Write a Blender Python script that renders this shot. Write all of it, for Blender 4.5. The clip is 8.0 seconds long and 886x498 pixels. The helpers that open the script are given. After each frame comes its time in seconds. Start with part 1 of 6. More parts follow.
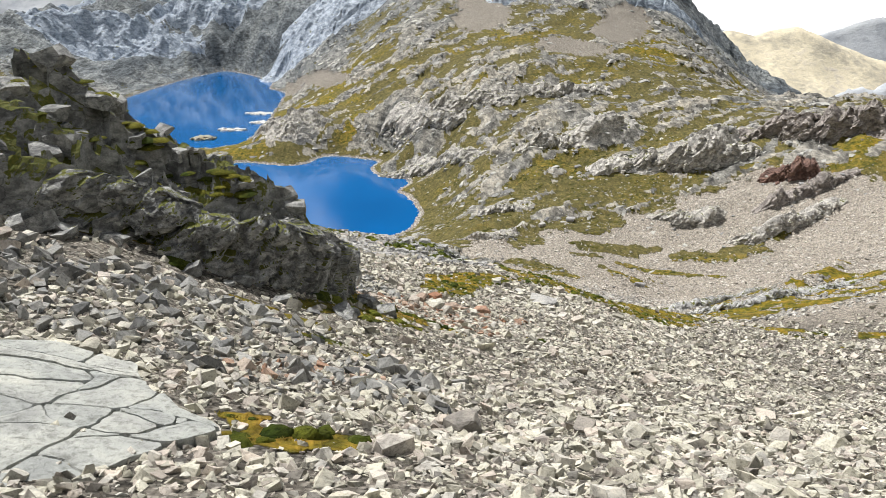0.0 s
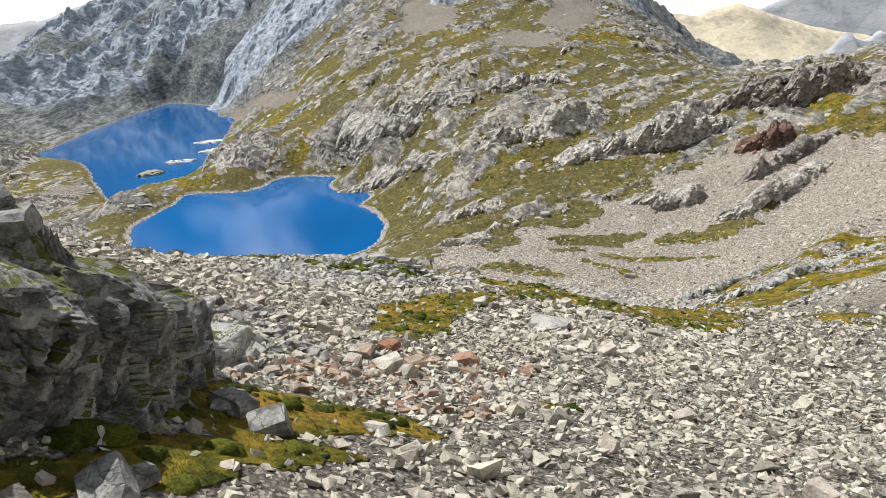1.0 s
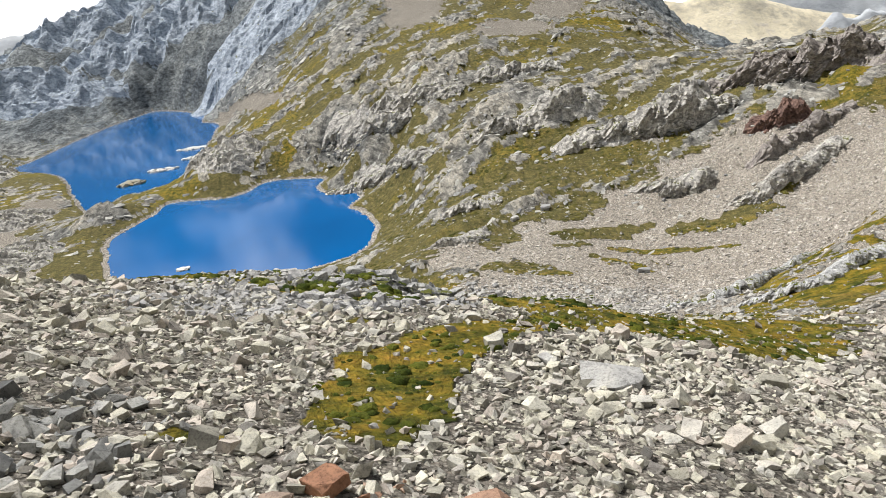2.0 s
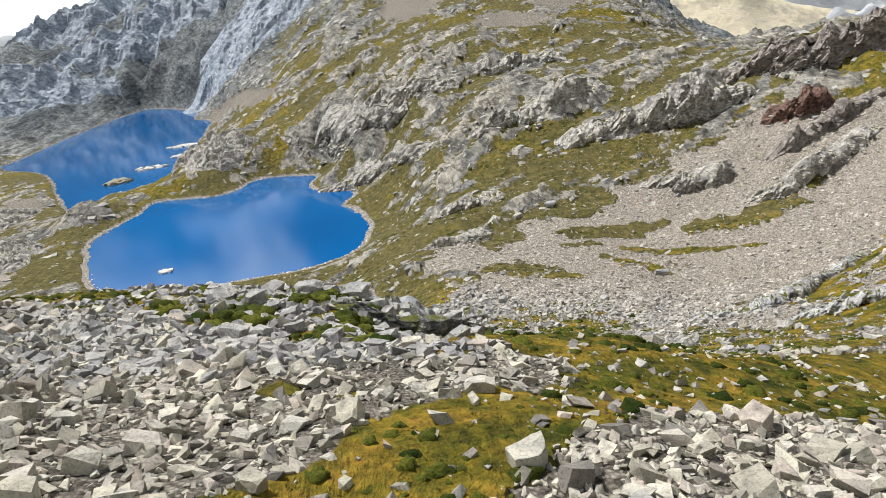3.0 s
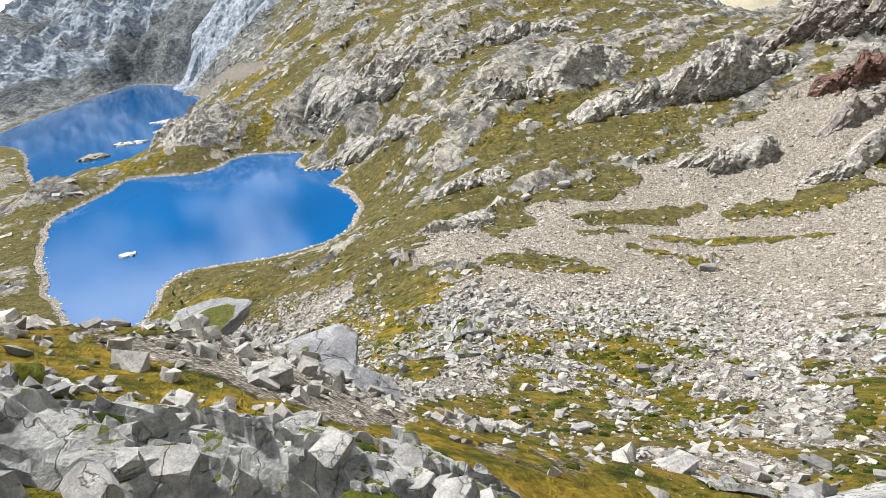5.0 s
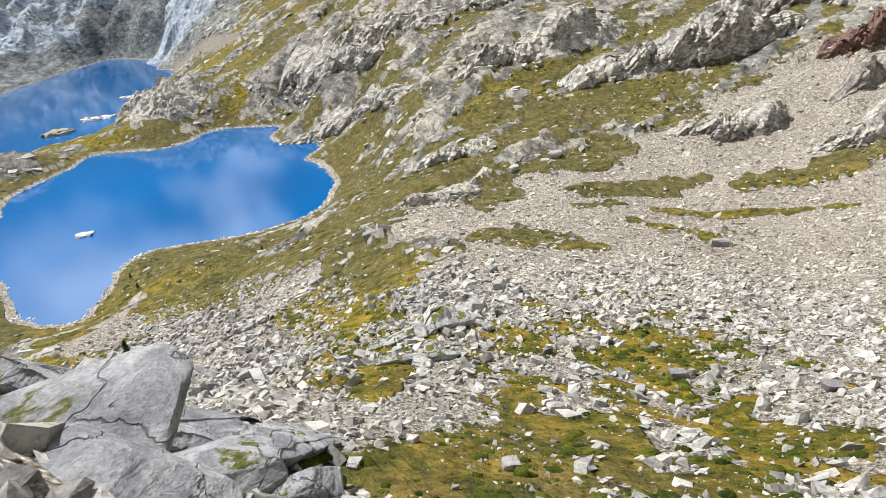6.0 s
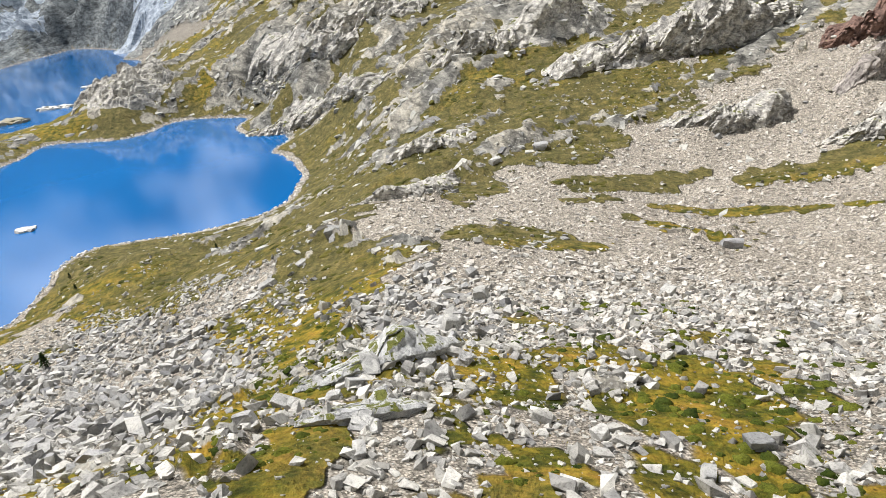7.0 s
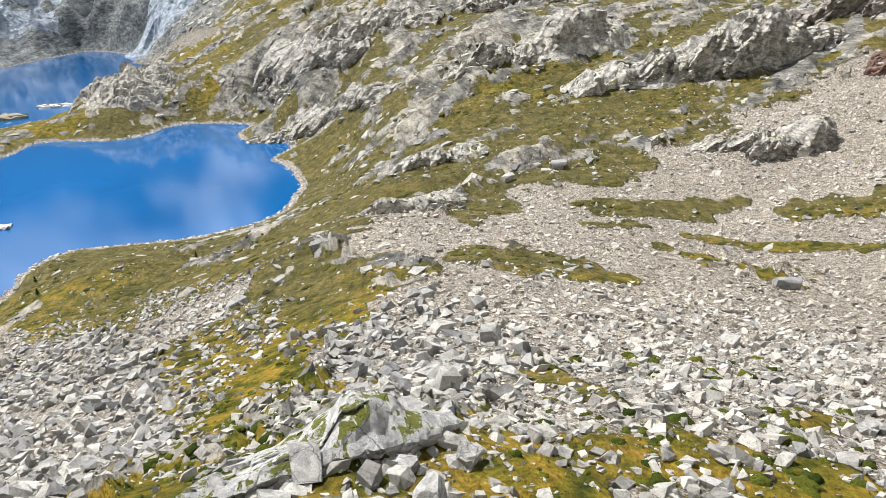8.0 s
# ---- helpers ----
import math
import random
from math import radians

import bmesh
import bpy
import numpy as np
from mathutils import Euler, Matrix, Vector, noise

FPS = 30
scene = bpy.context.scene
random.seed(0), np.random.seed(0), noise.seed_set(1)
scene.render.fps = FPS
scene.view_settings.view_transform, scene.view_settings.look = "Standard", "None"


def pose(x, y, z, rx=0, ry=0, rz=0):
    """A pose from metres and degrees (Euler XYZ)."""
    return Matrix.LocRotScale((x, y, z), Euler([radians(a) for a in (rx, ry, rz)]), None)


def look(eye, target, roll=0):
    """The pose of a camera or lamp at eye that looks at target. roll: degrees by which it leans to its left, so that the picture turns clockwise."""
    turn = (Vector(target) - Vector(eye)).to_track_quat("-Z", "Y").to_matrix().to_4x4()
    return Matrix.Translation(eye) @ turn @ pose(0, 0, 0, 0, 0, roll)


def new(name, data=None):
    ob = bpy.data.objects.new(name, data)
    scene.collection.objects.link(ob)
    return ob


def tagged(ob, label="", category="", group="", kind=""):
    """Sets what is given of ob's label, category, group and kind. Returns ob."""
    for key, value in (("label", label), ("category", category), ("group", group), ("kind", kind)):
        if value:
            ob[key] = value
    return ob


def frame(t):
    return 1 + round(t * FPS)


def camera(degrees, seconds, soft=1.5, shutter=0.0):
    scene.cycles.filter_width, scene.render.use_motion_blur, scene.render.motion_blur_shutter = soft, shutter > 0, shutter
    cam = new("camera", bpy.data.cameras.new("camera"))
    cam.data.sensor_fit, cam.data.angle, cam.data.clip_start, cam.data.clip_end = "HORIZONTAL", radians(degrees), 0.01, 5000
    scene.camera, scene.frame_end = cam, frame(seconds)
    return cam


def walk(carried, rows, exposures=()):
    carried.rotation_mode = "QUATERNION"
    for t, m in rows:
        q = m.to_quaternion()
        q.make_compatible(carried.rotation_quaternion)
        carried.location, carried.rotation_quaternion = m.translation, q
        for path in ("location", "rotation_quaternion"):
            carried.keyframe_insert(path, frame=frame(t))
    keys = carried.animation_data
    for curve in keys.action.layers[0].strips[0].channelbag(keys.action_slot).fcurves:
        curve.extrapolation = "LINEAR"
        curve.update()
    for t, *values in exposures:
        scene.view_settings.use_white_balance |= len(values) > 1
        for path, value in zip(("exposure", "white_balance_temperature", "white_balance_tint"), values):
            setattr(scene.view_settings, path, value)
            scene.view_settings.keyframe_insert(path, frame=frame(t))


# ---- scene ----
cam = camera(66.57, 8.0, soft=0.5)
PATH = [  # seconds, eye, pitch, lean, yaw
    (0.0, 0.00, 0.00, 100.82, -21.31, 0.33, -0.00),
    (0.5, 0.55, 8.49, 97.58, -21.00, 2.87, -2.37),
    (1.0, 1.05, 16.61, 94.67, -20.75, 5.62, -4.51),
    (1.5, 1.50, 24.39, 92.08, -20.91, 7.37, -5.37),
    (3.0, 3.14, 45.86, 84.59, -21.16, 8.06, -5.93),
    (3.5, 3.78, 53.02, 82.00, -21.33, 7.59, -5.68),
    (4.0, 4.36, 59.62, 79.51, -21.44, 7.11, -5.31),
    (4.5, 5.08, 65.95, 76.99, -21.53, 7.21, -5.31),
    (6.0, 7.52, 85.22, 67.77, -24.16, 7.14, -6.78),
    (6.5, 8.42, 91.81, 64.72, -24.24, 6.61, -7.77),
    (7.0, 9.20, 98.33, 61.76, -24.37, 5.98, -8.30),
    (7.5, 9.92, 104.51, 58.99, -23.91, 5.05, -8.02),
    (8.0, 10.63, 110.87, 56.16, -22.36, 3.38, -6.79),
]
EXPOSURE = [(0.0, 0.36), (0.5, 0.26), (1.0, 0.26), (1.5, 0.28), (3.0, 0.20), (3.5, 0.20), (4.0, 0.32), (4.5, 0.50), (6.0, 0.52), (7.0, 0.56), (8.0, 0.54)]
walk(cam, [(t, pose(x, y, z, 90 + pitch, lean, yaw)) for t, x, y, z, pitch, lean, yaw in PATH], EXPOSURE)

# ---------------------------------------------------------------- daylight
SUN_FROM = Vector((-0.36, 0.40, 0.84)).normalized()
elevation, bearing_of_sun = math.asin(SUN_FROM.z), math.atan2(SUN_FROM.x, SUN_FROM.y)
world = bpy.data.worlds.new("mountain_sky")
scene.world = world
world.use_nodes = True
wn, wl = world.node_tree.nodes, world.node_tree.links
sky = wn.new("ShaderNodeTexSky")
sky.sky_type, sky.sun_disc = "NISHITA", False
sky.sun_elevation, sky.sun_rotation = elevation, bearing_of_sun
sky.altitude, sky.air_density, sky.dust_density, sky.ozone_density = 2400, 1.0, 0.2, 1.8
cloud_noise = wn.new("ShaderNodeTexNoise")
cloud_noise.inputs["Scale"].default_value, cloud_noise.inputs["Detail"].default_value = 1.9, 7
cloud_noise.noise_dimensions = "4D"
cloud_noise.inputs["W"].default_value = 5.48
cloud_noise.inputs["Distortion"].default_value = 0.5
cloud_ramp = wn.new("ShaderNodeValToRGB")
cloud_ramp.color_ramp.elements[0].position, cloud_ramp.color_ramp.elements[1].position = 0.465, 0.58
cloud_mix = wn.new("ShaderNodeMix")
cloud_mix.data_type = "RGBA"
cloud_mix.inputs[7].default_value = (58.0, 59.0, 60.6, 1)
background = wn["Background"]
background.inputs["Strength"].default_value = 0.022
low = wn.new("ShaderNodeSeparateXYZ")
wl.new(wn.new("ShaderNodeTexCoord").outputs["Generated"], low.inputs[0])
haze = wn.new("ShaderNodeMapRange")
haze.inputs["From Min"].default_value, haze.inputs["From Max"].default_value = 0.16, 0.0
haze.inputs["To Min"].default_value, haze.inputs["To Max"].default_value = 0.0, 0.22
wl.new(low.outputs["Z"], haze.inputs["Value"])
thick = wn.new("ShaderNodeMath")
wl.new(cloud_noise.outputs["Fac"], thick.inputs[0])
wl.new(haze.outputs["Result"], thick.inputs[1])
wl.new(thick.outputs[0], cloud_ramp.inputs["Fac"])
wl.new(cloud_ramp.outputs["Color"], cloud_mix.inputs[0])
wl.new(sky.outputs["Color"], cloud_mix.inputs[6])
wl.new(cloud_mix.outputs[2], background.inputs["Color"])
sun = new("sun", bpy.data.lights.new("sun", "SUN"))
sun.data.energy, sun.data.angle, sun.data.color = 5.0, radians(0.53), (1.0, 0.975, 0.952)
sun.matrix_world = look((0, 0, 400), tuple(Vector((0, 0, 400)) - SUN_FROM))


# ---------------------------------------------------------------- materials
def material(name):
    """A new material: its nodes, links and main shader."""
    m = bpy.data.materials.new(name)
    m.use_nodes = True
    return m, m.node_tree.nodes, m.node_tree.links, m.node_tree.nodes["Principled BSDF"]


def noise_node(n, l, where, scale, detail=5, rough=0.55, distortion=0.0):
    t = n.new("ShaderNodeTexNoise")
    t.inputs["Scale"].default_value, t.inputs["Detail"].default_value = scale, detail
    t.inputs["Roughness"].default_value, t.inputs["Distortion"].default_value = rough, distortion
    l.new(where, t.inputs["Vector"])
    return t.outputs["Fac"]


def ramp_node(n, l, fac, *stops):
    """Colours along a value: stops of (position, colour)."""
    r = n.new("ShaderNodeValToRGB")
    while len(r.color_ramp.elements) < len(stops):
        r.color_ramp.elements.new(0.5)
    for e, (at, colour) in zip(r.color_ramp.elements, stops):
        e.position, e.color = at, (*colour, 1)
    l.new(fac, r.inputs["Fac"])
    return r.outputs["Color"]


def mix_node(n, l, fac, a, b, how="MIX"):
    m = n.new("ShaderNodeMix")
    m.data_type, m.blend_type = "RGBA", how
    for socket, v in ((m.inputs[0], fac), (m.inputs[6], a), (m.inputs[7], b)):
        if isinstance(v, (int, float)):
            socket.default_value = v
        elif isinstance(v, tuple):
            socket.default_value = (*v, 1)
        else:
            l.new(v, socket)
    return m.outputs[2]


def math_node(n, l, how, a, b=0.0, c=None, clamp=False):
    m = n.new("ShaderNodeMath")
    m.operation, m.use_clamp = how, clamp
    for socket, v in zip(m.inputs, (a, b) if c is None else (a, b, c)):
        if isinstance(v, (int, float)):
            socket.default_value = v
        else:
            l.new(v, socket)
    return m.outputs[0]


def sharpen(n, l, v, low, high):
    m = n.new("ShaderNodeMapRange")
    m.interpolation_type = "SMOOTHSTEP"
    m.inputs["From Min"].default_value, m.inputs["From Max"].default_value = low, high
    l.new(v, m.inputs["Value"])
    return m.outputs["Result"]


def bump_node(n, l, shader, height, strength, distance):
    b = n.new("ShaderNodeBump")
    b.inputs["Strength"].default_value, b.inputs["Distance"].default_value = strength, distance
    l.new(height, b.inputs["Height"])
    l.new(b.outputs["Normal"], shader.inputs["Normal"])


def place_node(n, l, stretch=(1, 1, 1), turn=(0, 0, 0)):
    g = n.new("ShaderNodeNewGeometry")
    m = n.new("ShaderNodeMapping")
    m.inputs["Scale"].default_value = stretch
    m.inputs["Rotation"].default_value = [radians(a) for a in turn]
    l.new(g.outputs["Position"], m.inputs["Vector"])
    return m.outputs["Vector"]


def stone_material(name, tones, spread=1.0, by_object=False, dark=0.5):
    """Weathered rock: a tone for each stone, blotches, lichen specks, and a rough face."""
    m, n, l, shader = material(name)
    here = place_node(n, l)
    if by_object:
        chance = n.new("ShaderNodeObjectInfo").outputs["Random"]
    else:
        chance = n.new("ShaderNodeNewGeometry").outputs["Random Per Island"]
    tone = ramp_node(n, l, chance, *tones)
    blotch = noise_node(n, l, here, 1.6 / spread, 6, 0.65, 0.4)
    fine = noise_node(n, l, here, 14 / spread, 6, 0.7)
    shade = ramp_node(n, l, blotch, (0.32, (dark, dark, dark * 1.02)), (0.52, (0.92, 0.92, 0.91)), (0.72, (1.12, 1.1, 1.05)))
    colour = mix_node(n, l, 1.0, tone, shade, "MULTIPLY")
    speck = ramp_node(n, l, fine, (0.36, (0.55, 0.55, 0.52)), (0.5, (1, 1, 1)), (0.75, (1.12, 1.12, 1.08)))
    colour = mix_node(n, l, 0.8, colour, speck, "MULTIPLY")
    l.new(colour, shader.inputs["Base Color"])
    shader.inputs["Roughness"].default_value = 0.88
    shader.inputs["Specular IOR Level"].default_value = 0.3
    bump_node(n, l, shader, math_node(n, l, "ADD", fine, math_node(n, l, "MULTIPLY", blotch, 2.0)), 0.6, 0.08 * spread)
    return m


SCREE_TONES = ((0.0, (0.28, 0.265, 0.22)), (0.18, (0.48, 0.455, 0.375)), (0.45, (0.66, 0.63, 0.52)), (0.66, (0.55, 0.53, 0.475)), (0.86, (0.57, 0.50, 0.43)), (1.0, (0.21, 0.2, 0.18)))
FAN_TONES = ((0.0, (0.34, 0.315, 0.275)), (0.25, (0.55, 0.51, 0.46)), (0.6, (0.68, 0.635, 0.575)), (0.85, (0.58, 0.525, 0.475)), (1.0, (0.30, 0.285, 0.26)))
PALE_TONES = ((0.0, (0.25, 0.25, 0.25)), (0.3, (0.44, 0.432, 0.415)), (0.6, (0.54, 0.525, 0.495)), (0.82, (0.40, 0.395, 0.395)), (1.0, (0.21, 0.21, 0.215)))
HILL_TONES = ((0.0, (0.30, 0.30, 0.29)), (0.35, (0.56, 0.55, 0.50)), (0.7, (0.42, 0.415, 0.40)), (1.0, (0.22, 0.22, 0.225)))
CRAG_TONES = ((0.0, (0.24, 0.24, 0.24)), (0.5, (0.34, 0.34, 0.33)), (1.0, (0.28, 0.27, 0.27)))
RED_TONES = ((0.0, (0.34, 0.17, 0.10)), (0.5, (0.42, 0.26, 0.18)), (1.0, (0.38, 0.30, 0.24)))
scree_rock = stone_material("scree_rock", SCREE_TONES)
stone_rock = stone_material("stone_rock", SCREE_TONES, by_object=True)
fan_rock = stone_material("fan_rock", FAN_TONES)
pale_rock = stone_material("pale_rock", PALE_TONES, 1.6)
slope_rock = stone_material("slope_rock", ((0.0, (0.26, 0.25, 0.23)), (0.3, (0.49, 0.475, 0.44)), (0.6, (0.60, 0.58, 0.535)), (0.82, (0.45, 0.435, 0.41)), (1.0, (0.22, 0.215, 0.205))), 1.6)
shore_rock = stone_material("shore_rock", ((0.0, (0.50, 0.48, 0.45)), (0.5, (0.70, 0.68, 0.64)), (1.0, (0.60, 0.58, 0.55))), 2.0, dark=0.7)
pale_block = stone_material("pale_block", PALE_TONES, 1.6, by_object=True)
hill_rock = stone_material("hill_rock", HILL_TONES, 4.0, dark=0.6)
dark_scree = stone_material("dark_scree", ((0.0, (0.14, 0.142, 0.14)), (0.3, (0.28, 0.28, 0.268)), (0.65, (0.40, 0.395, 0.37)), (1.0, (0.22, 0.215, 0.20))))
rust_rock = stone_material("rust_rock", ((0.0, (0.30, 0.15, 0.085)), (0.4, (0.45, 0.33, 0.25)), (0.7, (0.52, 0.45, 0.38)), (1.0, (0.36, 0.20, 0.12))))
slab_rock = stone_material("slab_rock", ((0.0, (0.37, 0.385, 0.365)), (1.0, (0.45, 0.455, 0.42))), 2.2, by_object=True, dark=0.62)
white_rock = stone_material("white_rock", ((0.0, (0.62, 0.61, 0.58)), (1.0, (0.76, 0.75, 0.72))), 3.0, by_object=True, dark=0.75)
hill_block = stone_material("hill_block", HILL_TONES, 4.0, by_object=True, dark=0.6)
islet_turf = stone_material("islet_turf", ((0.0, (0.16, 0.14, 0.06)), (0.5, (0.42, 0.40, 0.34)), (1.0, (0.24, 0.19, 0.08))), 2.0, by_object=True)
red_rock = stone_material("red_rock", RED_TONES, 1.0, by_object=True)


def crag_material(name, dark, pale, moss, spread=1.0):
    """Fissured rock with bedding, cracks, lichen and moss on its flat ledges."""
    m, n, l, shader = material(name)
    here, slant = place_node(n, l), place_node(n, l, (1.0, 0.75, 1.7), (18, -24, 30))
    beds = noise_node(n, l, slant, 0.9 / spread, 9, 0.72, 0.4)
    blotch, fine = noise_node(n, l, here, 0.5 / spread, 7, 0.68, 0.5), noise_node(n, l, here, 9 / spread, 6, 0.7)
    split = n.new("ShaderNodeTexVoronoi")
    split.feature = "DISTANCE_TO_EDGE"
    split.inputs["Scale"].default_value = 0.42 / spread
    bend = n.new("ShaderNodeVectorMath")
    bend.operation = "MULTIPLY_ADD"
    bent = n.new("ShaderNodeTexNoise")
    bent.inputs["Scale"].default_value, bent.inputs["Detail"].default_value = 1.3 / spread, 4
    l.new(slant, bent.inputs["Vector"])
    l.new(bent.outputs["Color"], bend.inputs[0])
    bend.inputs[1].default_value = (1.1 * spread, 1.1 * spread, 1.1 * spread)
    l.new(slant, bend.inputs[2])
    l.new(bend.outputs[0], split.inputs["Vector"])
    gap = sharpen(n, l, split.outputs["Distance"], 0.0, 0.02)
    tone = ramp_node(n, l, math_node(n, l, "ADD", math_node(n, l, "MULTIPLY", beds, 0.6), math_node(n, l, "MULTIPLY", blotch, 0.4)), (0.34, tuple(v * 0.6 for v in dark)), (0.45, dark), (0.58, pale), (0.75, tuple(v * 0.75 for v in pale)))
    tone = mix_node(n, l, 0.8, tone, ramp_node(n, l, fine, (0.3, (0.6, 0.6, 0.6)), (0.6, (1.12, 1.12, 1.1))), "MULTIPLY")
    tone = mix_node(n, l, gap, mix_node(n, l, 1.0, tone, (0.6, 0.6, 0.6), "MULTIPLY"), tone)
    up = n.new("ShaderNodeSeparateXYZ")
    l.new(n.new("ShaderNodeNewGeometry").outputs["True Normal"], up.inputs[0])
    growth = sharpen(n, l, math_node(n, l, "ADD", up.outputs["Z"], math_node(n, l, "MULTIPLY", math_node(n, l, "SUBTRACT", blotch, 0.5), 1.6)), 1.25 - 0.5 * moss, 1.35 - 0.5 * moss)
    green = ramp_node(n, l, fine, (0.3, (0.035, 0.05, 0.01)), (0.5, (0.10, 0.11, 0.02)), (0.7, (0.17, 0.145, 0.03)))
    l.new(mix_node(n, l, growth, tone, green), shader.inputs["Base Color"])
    shader.inputs["Roughness"].default_value = 0.9
    shader.inputs["Specular IOR Level"].default_value = 0.25
    height = math_node(n, l, "ADD", math_node(n, l, "MULTIPLY", gap, 0.5), math_node(n, l, "ADD", math_node(n, l, "MULTIPLY", beds, 1.1), math_node(n, l, "MULTIPLY", fine, 0.45)))
    bump_node(n, l, shader, height, 0.8, 0.28 * spread)
    return m


crag_face = crag_material("crag_face", (0.13, 0.132, 0.13), (0.36, 0.36, 0.345), 1.55, 0.7)
ledge_face = crag_material("ledge_face", (0.31, 0.31, 0.31), (0.60, 0.60, 0.585), 0.7, 0.6)
# cliffs beyond the far lake: the air's blue haze is mixed into the rock colours
hazy_far_face = crag_material("hazy_far_face", (0.23, 0.272, 0.33), (0.52, 0.58, 0.655), 0.45, 5.0)
crag_rock = crag_material("crag_rock", (0.15, 0.152, 0.15), (0.42, 0.42, 0.40), 0.3, 0.4)
ledge_block = crag_material("ledge_block", (0.28, 0.277, 0.27), (0.52, 0.51, 0.485), 0.2, 0.4)
pale_face = crag_material("pale_face", (0.34, 0.34, 0.335), (0.62, 0.615, 0.59), 0.55, 0.8)
slab_face = crag_material("slab_face", (0.24, 0.245, 0.26), (0.44, 0.445, 0.46), 0.5, 0.9)
hill_face = crag_material("hill_face", (0.28, 0.268, 0.25), (0.66, 0.63, 0.57), 0.55, 1.6)
brown_face = crag_material("brown_face", (0.20, 0.178, 0.165), (0.44, 0.40, 0.365), 0.5, 1.6)
red_face = crag_material("red_face", (0.12, 0.075, 0.062), (0.27, 0.165, 0.13), 0.3, 1.4)
overhang_face = crag_material("overhang_face", (0.105, 0.107, 0.11), (0.42, 0.42, 0.41), 0.8, 0.4)
toe_face = crag_material("toe_face", (0.125, 0.127, 0.128), (0.44, 0.44, 0.425), 0.85, 0.45)


def ground_material():
    """Turf, loose gravel and bare rock, mixed by what covers each spot."""
    m, n, l, shader = material("mountain_ground")
    cover_haze = n.new("ShaderNodeAttribute")
    cover_haze.attribute_name = "cover_haze"
    parts = n.new("ShaderNodeSeparateColor")
    l.new(cover_haze.outputs["Color"], parts.inputs["Color"])
    here = place_node(n, l)
    strata = place_node(n, l, (1.0, 0.35, 1.6), (0, 0, -35))
    wide, mid, fine = noise_node(n, l, here, 0.045, 6, 0.6), noise_node(n, l, here, 0.42, 8, 0.72), noise_node(n, l, here, 2.6, 6, 0.7)
    beds = noise_node(n, l, strata, 0.22, 8, 0.7, 0.6)
    grain = n.new("ShaderNodeTexVoronoi")
    grain.inputs["Scale"].default_value = 8.0
    l.new(here, grain.inputs["Vector"])
    # turf
    turf = ramp_node(n, l, mid, (0.33, (0.030, 0.044, 0.005)), (0.42, (0.085, 0.090, 0.010)), (0.49, (0.175, 0.145, 0.016)), (0.58, (0.29, 0.20, 0.024)), (0.70, (0.33, 0.185, 0.034)))
    dry = ramp_node(n, l, mid, (0.3, (0.045, 0.048, 0.015)), (0.45, (0.098, 0.090, 0.032)), (0.58, (0.165, 0.137, 0.052)), (0.76, (0.25, 0.205, 0.11)))
    turf = mix_node(n, l, sharpen(n, l, math_node(n, l, "ADD", parts.outputs["Blue"], math_node(n, l, "MULTIPLY", math_node(n, l, "SUBTRACT", wide, 0.5), 1.2)), 0.25, 0.75), turf, dry)
    turf = mix_node(n, l, 0.9, turf, ramp_node(n, l, fine, (0.32, (0.40, 0.42, 0.36)), (0.5, (0.95, 0.95, 0.9)), (0.66, (1.35, 1.3, 1.2))), "MULTIPLY")
    # bare rock
    rock = ramp_node(n, l, beds, (0.3, (0.075, 0.072, 0.066)), (0.42, (0.16, 0.153, 0.14)), (0.52, (0.33, 0.316, 0.285)), (0.62, (0.53, 0.50, 0.44)), (0.75, (0.26, 0.25, 0.235)))
    rock = mix_node(n, l, 0.7, rock, ramp_node(n, l, fine, (0.3, (0.6, 0.6, 0.6)), (0.6, (1.1, 1.1, 1.08))), "MULTIPLY")
    # distance haze: far rock is tinted blue in its colour, by the fourth value
    rock = mix_node(n, l, cover_haze.outputs["Alpha"], rock, mix_node(n, l, 1.0, rock, (0.66, 0.76, 0.90), "MULTIPLY"))
    rock = mix_node(n, l, cover_haze.outputs["Alpha"], rock, mix_node(n, l, 1.0, rock, ramp_node(n, l, noise_node(n, l, strata, 0.02, 6, 0.65, 0.5), (0.36, (0.5, 0.52, 0.55)), (0.5, (1.0, 1.0, 1.0)), (0.62, (1.1, 1.1, 1.1))), "MULTIPLY"))
    each = n.new("ShaderNodeAttribute")
    each.attribute_name = "tone"
    rock = mix_node(n, l, 1.0, rock, ramp_node(n, l, each.outputs["Fac"], (0.0, (0.54, 0.56, 0.58)), (0.5, (0.79, 0.79, 0.78)), (1.0, (1.06, 1.03, 0.97))), "MULTIPLY")
    mottle = ramp_node(n, l, noise_node(n, l, strata, 0.85, 9, 0.78, 0.3), (0.36, (0.30, 0.30, 0.30)), (0.46, (0.85, 0.85, 0.84)), (0.56, (1.1, 1.1, 1.09)), (0.68, (1.45, 1.43, 1.38)))
    rock = mix_node(n, l, 0.9, rock, mottle, "MULTIPLY")
    turf = mix_node(n, l, 0.7, turf, mottle, "MULTIPLY")
    # gravel
    tone = n.new("ShaderNodeSeparateColor")
    l.new(grain.outputs["Color"], tone.inputs["Color"])
    gravel = ramp_node(n, l, tone.outputs["Red"], (0.0, (0.085, 0.08, 0.068)), (0.4, (0.24, 0.224, 0.195)), (0.8, (0.41, 0.388, 0.34)), (1.0, (0.24, 0.212, 0.18)))
    # darker away from each pebble's middle: shade of the gaps, put into the colour
    gravel = mix_node(n, l, 0.8, gravel, ramp_node(n, l, grain.outputs["Distance"], (0.2, (1.06, 1.06, 1.06)), (0.6, (0.42, 0.41, 0.40))), "MULTIPLY")
    cobble = n.new("ShaderNodeTexVoronoi")
